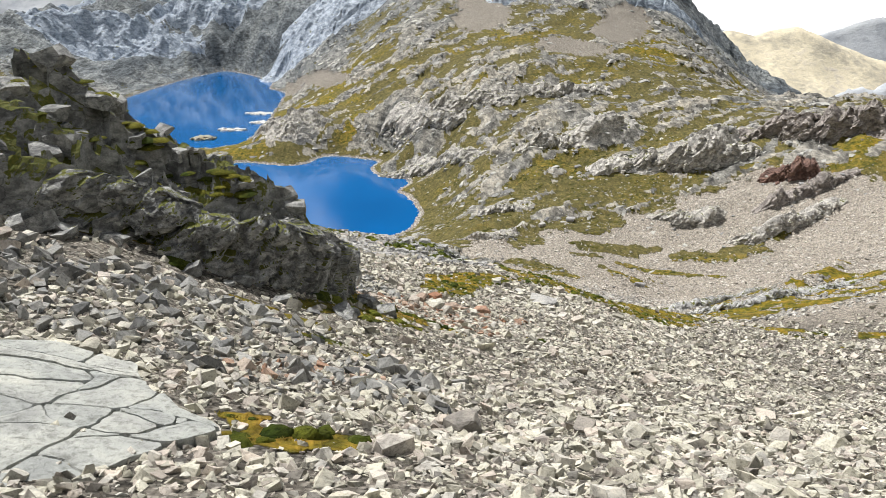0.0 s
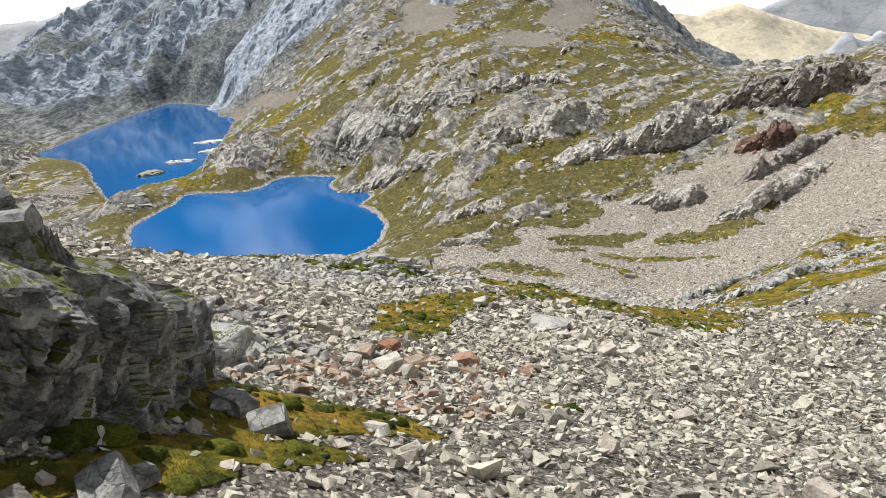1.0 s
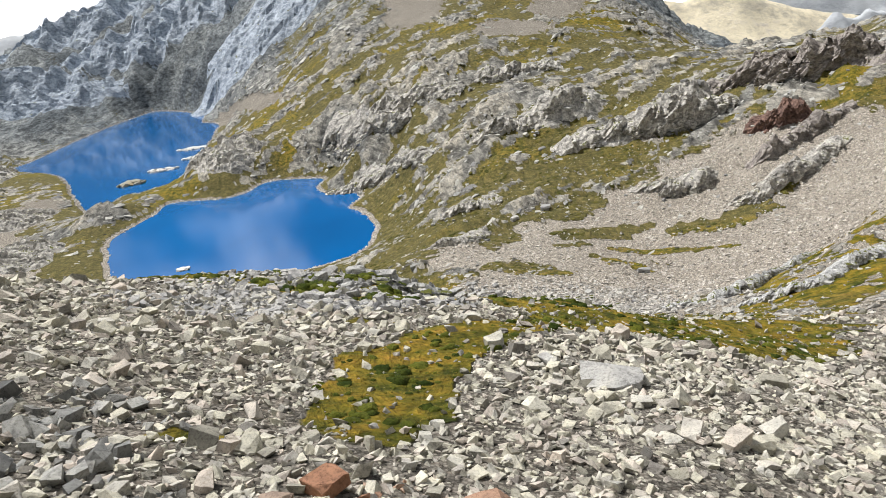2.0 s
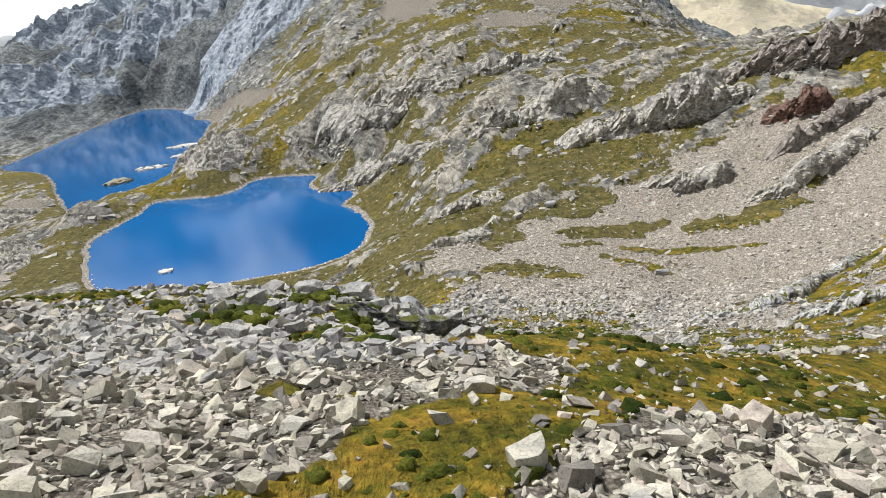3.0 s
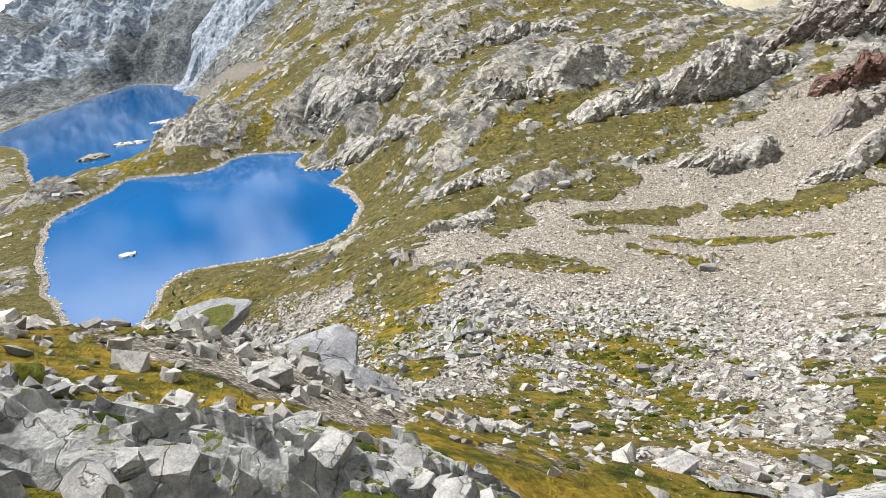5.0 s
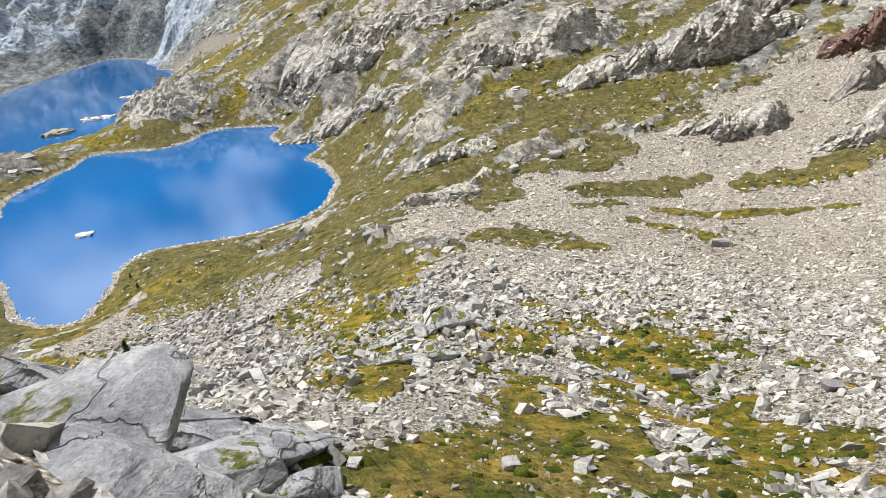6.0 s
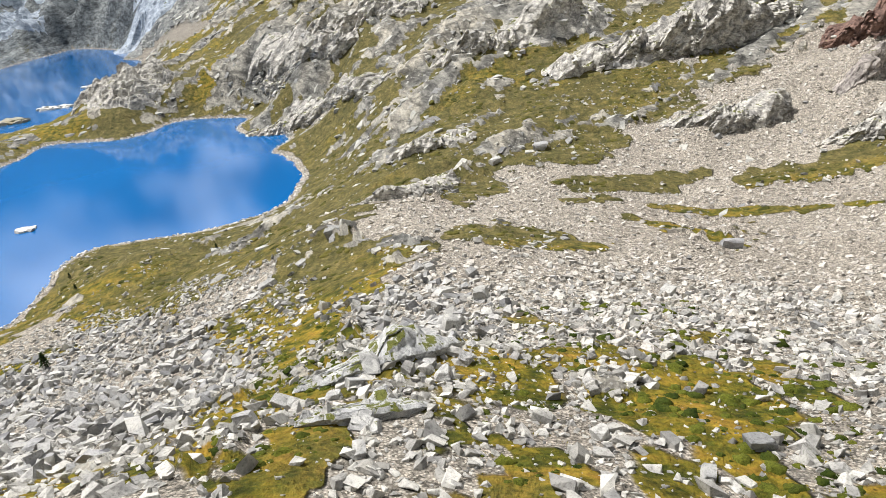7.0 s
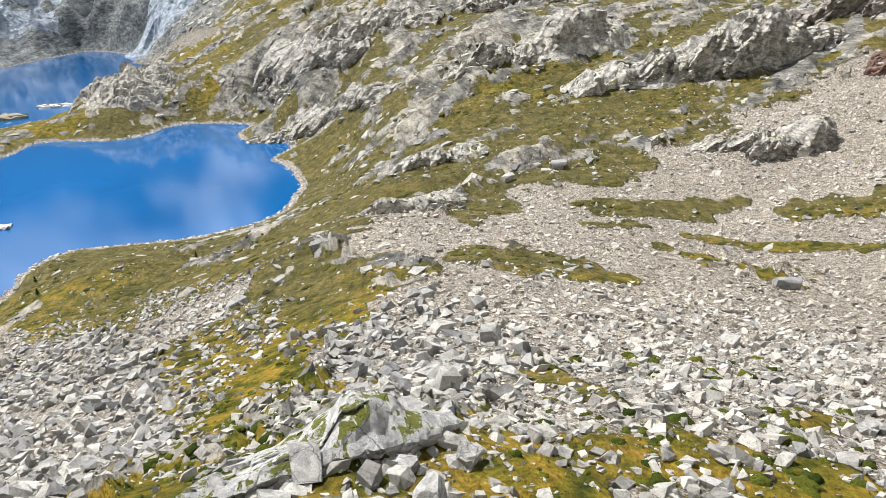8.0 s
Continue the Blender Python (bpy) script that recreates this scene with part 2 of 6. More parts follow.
    cobble.inputs["Scale"].default_value, cobble.inputs["Randomness"].default_value = 2.3, 1.0
    bent = n.new("ShaderNodeMixRGB")
    bent.inputs[0].default_value = 0.06
    l.new(here, bent.inputs[1])
    l.new(grain.outputs["Color"], bent.inputs[2])
    l.new(bent.outputs[0], cobble.inputs["Vector"])
    lump = n.new("ShaderNodeSeparateColor")
    l.new(cobble.outputs["Color"], lump.inputs["Color"])
    gravel = mix_node(n, l, 0.9, gravel, ramp_node(n, l, lump.outputs["Green"], (0.0, (0.55, 0.55, 0.54)), (0.35, (0.95, 0.94, 0.92)), (0.75, (1.35, 1.33, 1.3)), (1.0, (0.75, 0.75, 0.75))), "MULTIPLY")
    gravel = mix_node(n, l, 0.6, gravel, ramp_node(n, l, wide, (0.35, (0.85, 0.82, 0.80)), (0.65, (1.08, 1.07, 1.05))), "MULTIPLY")
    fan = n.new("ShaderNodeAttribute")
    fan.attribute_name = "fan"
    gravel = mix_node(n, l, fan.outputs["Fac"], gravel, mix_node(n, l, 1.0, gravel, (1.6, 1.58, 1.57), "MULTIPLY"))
    # which shows where
    wobble = math_node(n, l, "MULTIPLY", math_node(n, l, "SUBTRACT", math_node(n, l, "ADD", math_node(n, l, "MULTIPLY", beds, 0.6), math_node(n, l, "MULTIPLY", mid, 0.4)), 0.5), 1.1)
    speck = noise_node(n, l, strata, 0.8, 6, 0.7, 0.3)
    wobble = math_node(n, l, "ADD", wobble, math_node(n, l, "MULTIPLY", math_node(n, l, "SUBTRACT", speck, 0.5), 1.0))
    rocky = sharpen(n, l, math_node(n, l, "ADD", parts.outputs["Red"], wobble), 0.40, 0.52)
    loose = sharpen(n, l, math_node(n, l, "ADD", parts.outputs["Green"], math_node(n, l, "MULTIPLY", math_node(n, l, "SUBTRACT", mid, 0.5), 0.9)), 0.38, 0.62)
    colour = mix_node(n, l, loose, mix_node(n, l, rocky, turf, rock), gravel)
    l.new(colour, shader.inputs["Base Color"])
    shader.inputs["Roughness"].default_value = 0.95
    shader.inputs["Specular IOR Level"].default_value = 0.15
    height = math_node(n, l, "ADD", math_node(n, l, "MULTIPLY", math_node(n, l, "MULTIPLY", beds, math_node(n, l, "SUBTRACT", 1.0, loose)), 1.2), math_node(n, l, "ADD", math_node(n, l, "MULTIPLY", mid, 0.6), math_node(n, l, "MULTIPLY", fine, 0.25)))
    bump_node(n, l, shader, height, 0.95, 1.3)
    return m


ground_cover = ground_material()


def lake_material():
    m, n, l, shader = material("lake_water")
    here = place_node(n, l, (1, 0.6, 1))
    depth = noise_node(n, l, here, 0.012, 3, 0.5)
    l.new(ramp_node(n, l, depth, (0.3, (0.0007, 0.076, 0.238)), (0.7, (0.0012, 0.112, 0.335))), shader.inputs["Base Color"])
    shader.inputs["Roughness"].default_value, shader.inputs["IOR"].default_value = 0.07, 1.33
    shader.inputs["Specular IOR Level"].default_value = 1.0
    ripple = noise_node(n, l, here, 0.9, 4, 0.6)
    bump_node(n, l, shader, ripple, 0.12, 0.06)
    return m


lake_water = lake_material()


def turf_material(name, dark, light):
    """Dense small growth: a tone for each leaf or tuft over patches of green and gold, with a fine nap."""
    m, n, l, shader = material(name)
    here = place_node(n, l)
    chance = n.new("ShaderNodeNewGeometry").outputs["Random Per Island"]
    patchy, fine = noise_node(n, l, here, 1.1, 4, 0.6), noise_node(n, l, here, 11, 6, 0.7)
    tone = ramp_node(n, l, math_node(n, l, "ADD", math_node(n, l, "MULTIPLY", chance, 0.35), math_node(n, l, "MULTIPLY", patchy, 0.65)), (0.32, dark), (0.68, light))
    l.new(mix_node(n, l, 0.9, tone, ramp_node(n, l, fine, (0.34, (0.35, 0.37, 0.3)), (0.5, (0.95, 0.95, 0.9)), (0.66, (1.4, 1.35, 1.15))), "MULTIPLY"), shader.inputs["Base Color"])
    shader.inputs["Roughness"].default_value = 0.95
    shader.inputs["Specular IOR Level"].default_value = 0.1
    bump_node(n, l, shader, fine, 0.9, 0.12)
    return m


shrub_leaf = turf_material("shrub_leaf", (0.026, 0.042, 0.006), (0.115, 0.125, 0.018))
valley_shrub = turf_material("valley_shrub", (0.045, 0.05, 0.012), (0.13, 0.115, 0.03))
ledge_moss = turf_material("ledge_moss", (0.035, 0.05, 0.006), (0.14, 0.13, 0.018))
grass_blade = turf_material("grass_blade", (0.12, 0.12, 0.02), (0.30, 0.23, 0.05))
pine_needle = turf_material("pine_needle", (0.018, 0.035, 0.012), (0.04, 0.065, 0.02))
bark = stone_material("bark", ((0.0, (0.09, 0.065, 0.05)), (1.0, (0.14, 0.10, 0.08))))


def mountain_material(name, stops):
    m, n, l, shader = material(name)
    here = place_node(n, l, (1, 1, 1.5))
    big, small = noise_node(n, l, here, 0.004, 8, 0.65), noise_node(n, l, here, 0.03, 7, 0.65)
    tone = ramp_node(n, l, math_node(n, l, "ADD", math_node(n, l, "MULTIPLY", big, 0.65), math_node(n, l, "MULTIPLY", small, 0.35)), *stops)
    l.new(tone, shader.inputs["Base Color"])
    shader.inputs["Roughness"].default_value = 0.95
    bump_node(n, l, shader, small, 0.7, 8)
    return m


dry_mountain = mountain_material("dry_mountain", ((0.38, (0.42, 0.38, 0.30)), (0.5, (0.72, 0.64, 0.46)), (0.62, (0.56, 0.50, 0.42))))
grey_mountain = mountain_material("grey_mountain", ((0.35, (0.30, 0.32, 0.35)), (0.5, (0.44, 0.46, 0.48)), (0.65, (0.40, 0.42, 0.42))))

# ---------------------------------------------------------------- landform
# Cross-sections of the land: each arc lies at one distance from the point (0, -40) and gives heights above the
# lakes along fixed bearings; the land is lofted smoothly through them.
BEARINGS = [-55, -40, -30, -22, -15, -9, -3, 3, 9, 15, 22, 30, 40, 55]
ARCS, HEIGHTS = [], []


def section(distance, *heights):
    ARCS.append(distance)
    HEIGHTS.append(heights)


section(30, 118.6, 108.8, 103.3, 100.2, 99.2, 100.0, 102.3, 104.3, 105.0, 105.1, 104.7, 103.9, 102.5, 100.2)
section(46, 121.4, 109.8, 102.9, 98.5, 96.0, 94.8, 94.4, 94.5, 94.9, 95.4, 95.9, 96.2, 96.3, 96.5)
section(60, 123.8, 110.7, 102.4, 97.0, 93.8, 92.1, 89.0, 86.9, 86.6, 87.2, 88.2, 89.4, 91.0, 93.4)
section(73, 125.6, 111.5, 102.1, 95.6, 92.1, 89.7, 84.8, 81.6, 80.2, 79.9, 81.3, 83.2, 86.0, 90.7)
section(86, 127.0, 112.0, 101.7, 94.2, 88.9, 84.3, 79.4, 77.6, 75.3, 73.0, 74.4, 77.1, 81.3, 88.3)
section(98, 127.6, 111.6, 100.7, 92.1, 85.2, 79.6, 75.7, 74.8, 72.5, 68.7, 68.6, 71.7, 77.3, 86.6)
section(108, 127.5, 110.4, 98.8, 89.5, 81.9, 76.6, 73.2, 71.9, 69.6, 66.1, 65.0, 68.0, 74.6, 86.0)
section(116, 126.6, 108.1, 96.0, 86.4, 79.0, 74.7, 72.1, 68.7, 65.1, 63.5, 63.1, 66.2, 73.4, 86.3)
section(125, 125.0, 104.2, 91.1, 81.3, 74.8, 71.9, 70.0, 64.1, 58.9, 59.3, 61.0, 64.9, 72.9, 87.7)
section(136, 122.5, 98.1, 83.3, 73.4, 67.8, 65.6, 63.3, 56.1, 52.2, 53.4, 57.3, 63.1, 72.6, 89.8)
section(150, 119.3, 90.0, 72.7, 62.3, 56.9, 54.4, 52.0, 47.8, 44.7, 46.4, 52.1, 60.2, 71.9, 92.0)
section(167, 115.4, 80.6, 60.5, 49.4, 43.7, 40.6, 40.1, 43.1, 39.6, 39.2, 45.5, 56.1, 70.3, 93.5)
section(188, 110.4, 70.4, 47.9, 36.1, 30.4, 27.3, 28.3, 35.0, 33.3, 30.0, 36.1, 50.3, 67.7, 94.6)
section(215, 104.6, 59.8, 34.9, 23.1, 18.5, 16.7, 21.4, 28.1, 25.2, 19.2, 23.9, 41.7, 63.9, 95.6)
section(250, 99, 50, 23, 12, 7, 7, 13, 20, 19, 14, 16, 33, 60, 97)
section(295, 96, 43, 15, 4, -1, -2, 4, 14, 17, 15, 19, 32, 58, 97)
section(350, 96, 40, 11, -0, -4, -7, -2, 17, 25, 24, 33, 44, 59, 96)
section(415, 101, 42, 9, -2, -2, -7, 5, 30, 38, 37, 43, 49, 57, 92)
section(500, 112, 48, 7, -4, 2, 8, 30, 49, 52, 48, 43, 41, 49, 85)
section(600, 125, 57, 7, -6, -3, 21, 51, 64, 66, 59, 38, 24, 34, 75)
section(720, 136, 67, 13, -12, -17, 25, 71, 87, 93, 83, 25, -9, 8, 58)
section(880, 136, 78, 31, -9, -18, 52, 113, 138, 150, 120, -5, -64, -38, 26)
section(1080, 114, 74, 49, 17, 31, 112, 175, 196, 191, 137, -15, -106, -97, -30)
section(1350, 57, 41, 60, 85, 120, 177, 214, 213, 164, 73, -58, -147, -158, -105)
section(1750, -47, -34, 25, 116, 170, 196, 200, 161, 58, -69, -148, -194, -208, -186)
section(2500, -246, -177, -90, 21, 68, 85, 80, 6, -136, -264, -276, -250, -254, -291)
section(4600, -801, -558, -411, -341, -360, -343, -344, -461, -627, -693, -570, -384, -354, -550)


def hashed(ix, iy, seed):
    """Whole numbers to even random numbers between 0 and 1."""
    h = (ix.astype(np.int64) * 374761393 + iy.astype(np.int64) * 668265263 + seed * 974634777) & 0xFFFFFFFF
    h = ((h ^ (h >> 13)) * 1274126177) & 0xFFFFFFFF
    h = ((h ^ (h >> 16)) * 2246822519) & 0xFFFFFFFF
    return ((h ^ (h >> 15)) & 0xFFFFFF) / float(0xFFFFFF)


def value_noise(x, y, seed=0):
    """Smooth noise from -1 to 1 with a grain of 1."""
    ix, iy = np.floor(x), np.floor(y)
    fx, fy = x - ix, y - iy
    fx, fy = fx * fx * fx * (fx * (fx * 6 - 15) + 10), fy * fy * fy * (fy * (fy * 6 - 15) + 10)
    a, b = hashed(ix, iy, seed), hashed(ix + 1, iy, seed)
    c, d = hashed(ix, iy + 1, seed), hashed(ix + 1, iy + 1, seed)
    return ((a + (b - a) * fx) * (1 - fy) + (c + (d - c) * fx) * fy) * 2 - 1


def fbm(x, y, octaves=4, seed=0, gain=0.5):
    total, amp, norm = 0.0, 1.0, 0.0
    for k in range(octaves):
        c, s = math.cos(0.6 * k + 0.3), math.sin(0.6 * k + 0.3)
        f = 1.93 ** k
        total = total + amp * value_noise((c * x - s * y) * f + 17.3 * k, (s * x + c * y) * f - 9.1 * k, seed + k)
        norm += amp
        amp *= gain
    return total / norm


def cells(x, y, seed):
    """Split the plane into random cells: a number for each cell, and the place within it."""
    ix, iy = np.floor(x), np.floor(y)
    best, own = np.full(x.shape, 1e9), [np.zeros(x.shape) for _ in range(4)]
    for a in (-1, 0, 1):
        for b in (-1, 0, 1):
            jx, jy = ix + a, iy + b
            dx, dy = x - jx - hashed(jx, jy, seed), y - jy - hashed(jx, jy, seed + 1)
            d = np.abs(dx) + np.abs(dy) + 0.35 * np.maximum(np.abs(dx), np.abs(dy))
            win = d < best
            best = np.where(win, d, best)
            for k, v in enumerate((hashed(jx, jy, seed + 2), hashed(jx, jy, seed + 3), dx, dy)):
                own[k] = np.where(win, v, own[k])
    return own


def ramp(v, low, high):
    t = np.clip((v - low) / (high - low), 0, 1)
    return t * t * (3 - 2 * t)


def loft(x, y):
    """The smooth height of the land, a cubic spline through the sections."""
    grid = np.array(HEIGHTS)
    r = np.hypot(x, y + 40)
    bearing = np.degrees(np.arctan2(x, y + 40))
    ri = np.clip(np.interp(np.log(np.maximum(r, 1e-3)), np.log(ARCS), np.arange(len(ARCS))), 0, len(ARCS) - 1.001)
    bi = np.clip(np.interp(bearing, BEARINGS, np.arange(len(BEARINGS))), 0, len(BEARINGS) - 1.001)

    def weights(v):
        i = np.floor(v).astype(int)
        t = v - i
        return i, ((1 - t) ** 3 / 6, (3 * t**3 - 6 * t**2 + 4) / 6, (-3 * t**3 + 3 * t**2 + 3 * t + 1) / 6, t**3 / 6)

    (i, wi), (j, wj) = weights(ri), weights(bi)
    z = 0.0
    for a in range(4):
        for b in range(4):
            z = z + wi[a] * wj[b] * grid[np.clip(i + a - 1, 0, len(ARCS) - 1), np.clip(j + b - 1, 0, len(BEARINGS) - 1)]
    behind = ramp(np.abs(bearing), 60, 115)
    return z * (1 - behind) + (112 + 0.3 * r) * behind


def outline(corners, steps=5):
    """A closed smooth line through the corners."""
    p = np.array(corners, float)
    out = []
    for k in range(len(p)):
        a, b, c, d = p[k - 1], p[k], p[(k + 1) % len(p)], p[(k + 2) % len(p)]
        for t in np.linspace(0, 1, steps, endpoint=False):
            out.append(b + 0.5 * t * (c - a + t * (2 * a - 5 * b + 4 * c - d + t * (3 * (b - c) + d - a))))
    return np.array(out)


NEAR_LAKE = outline([(-42, 408), (-58, 418), (-75, 421), (-84, 404), (-95, 398), (-112, 404), (-128, 406), (-130, 385), (-140, 354), (-132, 327), (-120, 298), (-107, 272), (-92, 248), (-83, 236), (-69, 229), (-68, 246), (-69, 259), (-62, 270), (-46, 269), (-30, 271), (-19, 279), (-13, 294), (-12, 308), (-18, 330), (-25, 343), (-20, 356), (-21, 366), (-33, 372), (-41, 379), (-43, 392)])
FAR_LAKE = outline([(-162, 697), (-185, 730), (-202, 798), (-275, 890), (-292, 860), (-305, 795), (-310, 720), (-311, 640), (-315, 610), (-262, 565), (-231, 520), (-206, 470), (-170, 408), (-169, 422), (-166, 447), (-152, 447), (-138, 455), (-140, 478), (-137, 505), (-145, 565), (-152, 624)])


def shore_distance(x, y, line):
    """Metres from a closed line, less than nought inside it."""
    x, y = np.asarray(x, float), np.asarray(y, float)
    out = np.full(x.shape, 400.0)
    low, high = line.min(0) - 60, line.max(0) + 60
    near = (x > low[0]) & (x < high[0]) & (y > low[1]) & (y < high[1])
    px, py = x[near], y[near]
    best, inside = np.full(px.shape, 1e9), np.zeros(px.shape, bool)
    for (ax, ay), (bx, by) in zip(line, np.roll(line, -1, 0)):
        dx, dy = bx - ax, by - ay
        t = np.clip(((px - ax) * dx + (py - ay) * dy) / (dx * dx + dy * dy + 1e-9), 0, 1)
        best = np.minimum(best, (px - ax - t * dx) ** 2 + (py - ay - t * dy) ** 2)
        if ay != by:
            inside ^= ((ay > py) != (by > py)) & (px < ax + (py - ay) * dx / dy)
    out[near] = np.sqrt(best) * np.where(inside, -1, 1)
    return out


def hump(x, y, cx, cy, rx, ry, turn=0.0):
    """A soft round hump of height 1; rx along its turned axis."""
    c, s = math.cos(radians(turn)), math.sin(radians(turn))
    u, v = (x - cx) * c + (y - cy) * s, -(x - cx) * s + (y - cy) * c
    return np.exp(-0.5 * ((u / rx) ** 2 + (v / ry) ** 2))


def patch(x, y, cx, cy, rx, ry, turn=0.0, ragged=0.35, grain=0.35):
    """1 inside a ragged oval, 0 outside."""
    out = np.zeros_like(x)
    near = np.hypot(x - cx, y - cy) < 1.9 * max(rx, ry)
    if not near.any():
        return out
    x, y = x[near], y[near]
    c, s = math.cos(radians(turn)), math.sin(radians(turn))
    u, v = (x - cx) * c + (y - cy) * s, -(x - cx) * s + (y - cy) * c
    d = np.hypot(u / rx, v / ry)
    d = d + ragged * fbm(x / (grain * (rx + ry)) + cx, y / (grain * (rx + ry)), 4, 5) + 0.3 * fbm(x / 2.3, y / 2.3, 3, 7)
    out[near] = 1 - ramp(d, 0.85, 1.12)
    return out

# what grows or lies where: (x, y, half length, half width, turn in degrees)
SCREE_NEAR = [(18, 34, 62, 46, 0), (-22, 62, 26, 22, 0), (-22, 158, 20, 34, 20), (-2, 150, 12, 8, 0), (-44, 200, 13, 26, 30), (-14, 190, 7, 26, 30), (20, 104, 30, 26, 0), (64, 104, 34, 14, 0), (60, 84, 24, 18, 0)]
SCREE_VALLEY = [(45, 158, 36, 34, 20), (92, 158, 46, 50, 0), (74, 216, 34, 30, 0), (112, 232, 30, 32, -30), (84, 282, 26, 10, 10), (40, 205, 22, 24, 30), (130, 200, 30, 40, 0), (12, 205, 10, 24, 30)]
SCREE_FAR = [(32, 630, 26, 60, 0), (92, 512, 26, 30, 20), (150, 590, 22, 70, -20), (-120, 640, 14, 90, 30), (-215, 420, 20, 40, 10), (-185, 330, 14, 34, 20), (-205, 365, 16, 20, 40), (-165, 300, 12, 16, 0)]
TURF_NEAR = [(0.6, 52, 2.7, 6.0, -8), (3.0, 58.5, 2.2, 4.2, -30), (-4.2, 32, 3.6, 2.4, 20), (-0.5, 33, 1.6, 1.2, 0), (-3, 10.6, 1.4, 0.7, 0), (13, 64.8, 9, 3, 30), (22, 66, 8, 4, 20), (11, 68, 8, 3.6, -8), (23, 72, 9, 4.4, 8), (14, 77, 9, 5.5, 0), (-13, 26.5, 5, 1.6, 40), (-12, 82, 12, 2.5, 0), (2, 82, 5.5, 5.0, 0),
    (-2.8, 79.6, 1.6, 0.9, 10), (-4.5, 75.0, 1.5, 0.9, -20), (-5.4, 77.2, 1.2, 0.8, 0), (-8.3, 84.0, 3.0, 1.6, 0), (-2.3, 76.6, 1.2, 0.7, 0), (-1.2, 70.7, 1.4, 0.8, 20), (-0.6, 74.0, 1.3, 0.8, 0), (-0.8, 82.0, 3.0, 1.6, 0),
    (1.4, 73.1, 1.2, 0.6, 0), (0.8, 69.6, 1.0, 0.6, 0), (-0.2, 71.1, 1.0, 0.6, 0), (4.4, 70.6, 1.4, 0.7, 0), (-6.1, 73.7, 1.3, 0.8, 0), (-3.8, 73.3, 1.0, 0.6, 0), (1.2, 68.6, 1.0, 0.5, 0), (-8.5, 75.8, 2.2, 1.0, 15), (-9.8, 78.6, 2.2, 1.2, 0), (-7.0, 80.5, 2.0, 1.0, 0), (-12, 77, 2.0, 1.0, 0), (-12.6, 26.0, 6.0, 1.1, 35), (-10.7, 30.0, 2.0, 0.9, 0), (-3.0, 28.6, 2.6, 0.8, 30), (-4.1, 20.6, 0.9, 0.5, 20), (-2.7, 20.2, 0.7, 0.4, 0), (-2.2, 10.3, 0.5, 0.3, 0), (-4.1, 11.6, 0.6, 0.5, 0), (-7.4, 22.9, 1.2, 0.6, 20), (-5.2, 22.6, 0.9, 0.5, 0), (-4.6, 26.3, 2.2, 0.9, 40), (-4.7, 47.0, 1.2, 0.5, 0), (5.7, 37.8, 0.9, 0.5, 0)]
TURF_SLOPE = [(1.2, 148.7, 15.6, 3.2, 87), (5.5, 122.5, 2.8, 1.7, 71), (11.0, 104.4, 9.5, 4.6, 76), (21.4, 109.6, 15.0, 4.4, 72), (4.2, 133.3, 10.5, 3.4, 81), (3.7, 121.4, 5.5, 2.6, -81), (5.2, 100.0, 3.8, 1.5, 84), (13.7, 119.9, 6.3, 2.2, 85),
    (18.0, 143.1, 4.4, 1.4, -72), (19.4, 132.5, 5.5, 1.2, 82), (26.5, 125.5, 3.8, 2.5, -5), (22.5, 121.8, 4.8, 3.4, 54), (11.6, 133.4, 3.2, 1.6, -88), (34.0, 110.0, 10.0, 2.4, -63), (17.0, 85.0, 12.5, 7.0, 18), (27.0, 88.0, 9.0, 6.0, 30), (30, 98, 10, 4, 40), (14.0, 127.0, 3.0, 1.2, 60), (27.5, 134.0, 2.6, 1.2, 20), (64, 120, 30, 8, 50), (52, 108, 14, 5, 45), (74, 114, 14, 4, 30), (66, 96, 10, 3, 20), (86, 108, 12, 4, 20)]
TURF_VALLEY = [(-0.4, 176.3, 17.0, 8.5, -87), (-42.0, 231.7, 32.0, 13.8, -65), (27.8, 182.2, 10.5, 4.8, -25), (60.1, 215.4, 12.5, 4.8, 6), (88.0, 203.2, 10.0, 4.6, -22), (66.0, 272.0, 23.0, 7.8, -22), (56.5, 239.0, 11.0, 6.0, 44), (28.9, 218.8, 8.5, 4.2, 66), (-3.0, 287.0, 24.0, 5.2, -77), (67.8, 192.8, 11.6, 1.9, -33), (53.8, 185.1, 9.0, 2.2, -70), (-14, 214, 15, 13, 30), (8, 238, 20, 13, 20), (102, 207, 10, 4.0, 20), (80, 278, 16, 6, -10), (46, 205, 5, 2.0, 0), (-52, 190, 10, 4, 30)]
OUTCROPS = [(93, 245, 15, 8, 40, 3.5), (106, 211, 22, 6, 55, 3.0), (18, 238, 9, 6, 20, 3.5), (150, 262, 30, 14, 35, 5.0), (165, 292, 16, 22, 30, 5.0), (112, 300, 34, 12, 20, 4.0), (76, 325, 22, 12, 25, 4.0), (80, 132, 20, 5, 40, 5.0), (8, 400, 20, 30, 30, 4.0), (-20, 440, 26, 24, 30, 3.0), (-100, 470, 26, 34, 30, 6.0), (-152, 392, 13, 12, 0, 6.0), (40, 440, 26, 20, 40, 7.0)]


def covered(x, y, spots, ragged=0.35):
    out = np.zeros_like(x)
    for cx, cy, rx, ry, turn in spots:
        out = np.maximum(out, patch(x, y, cx, cy, rx, ry, turn, ragged))
    return out


def valley_grass(x, y):
    """Turf between the scree fans of the valley floor."""
    return covered(x, y, [(a, b, 1.2 * c, 1.25 * d, e) for a, b, c, d, e in TURF_VALLEY], 0.6)


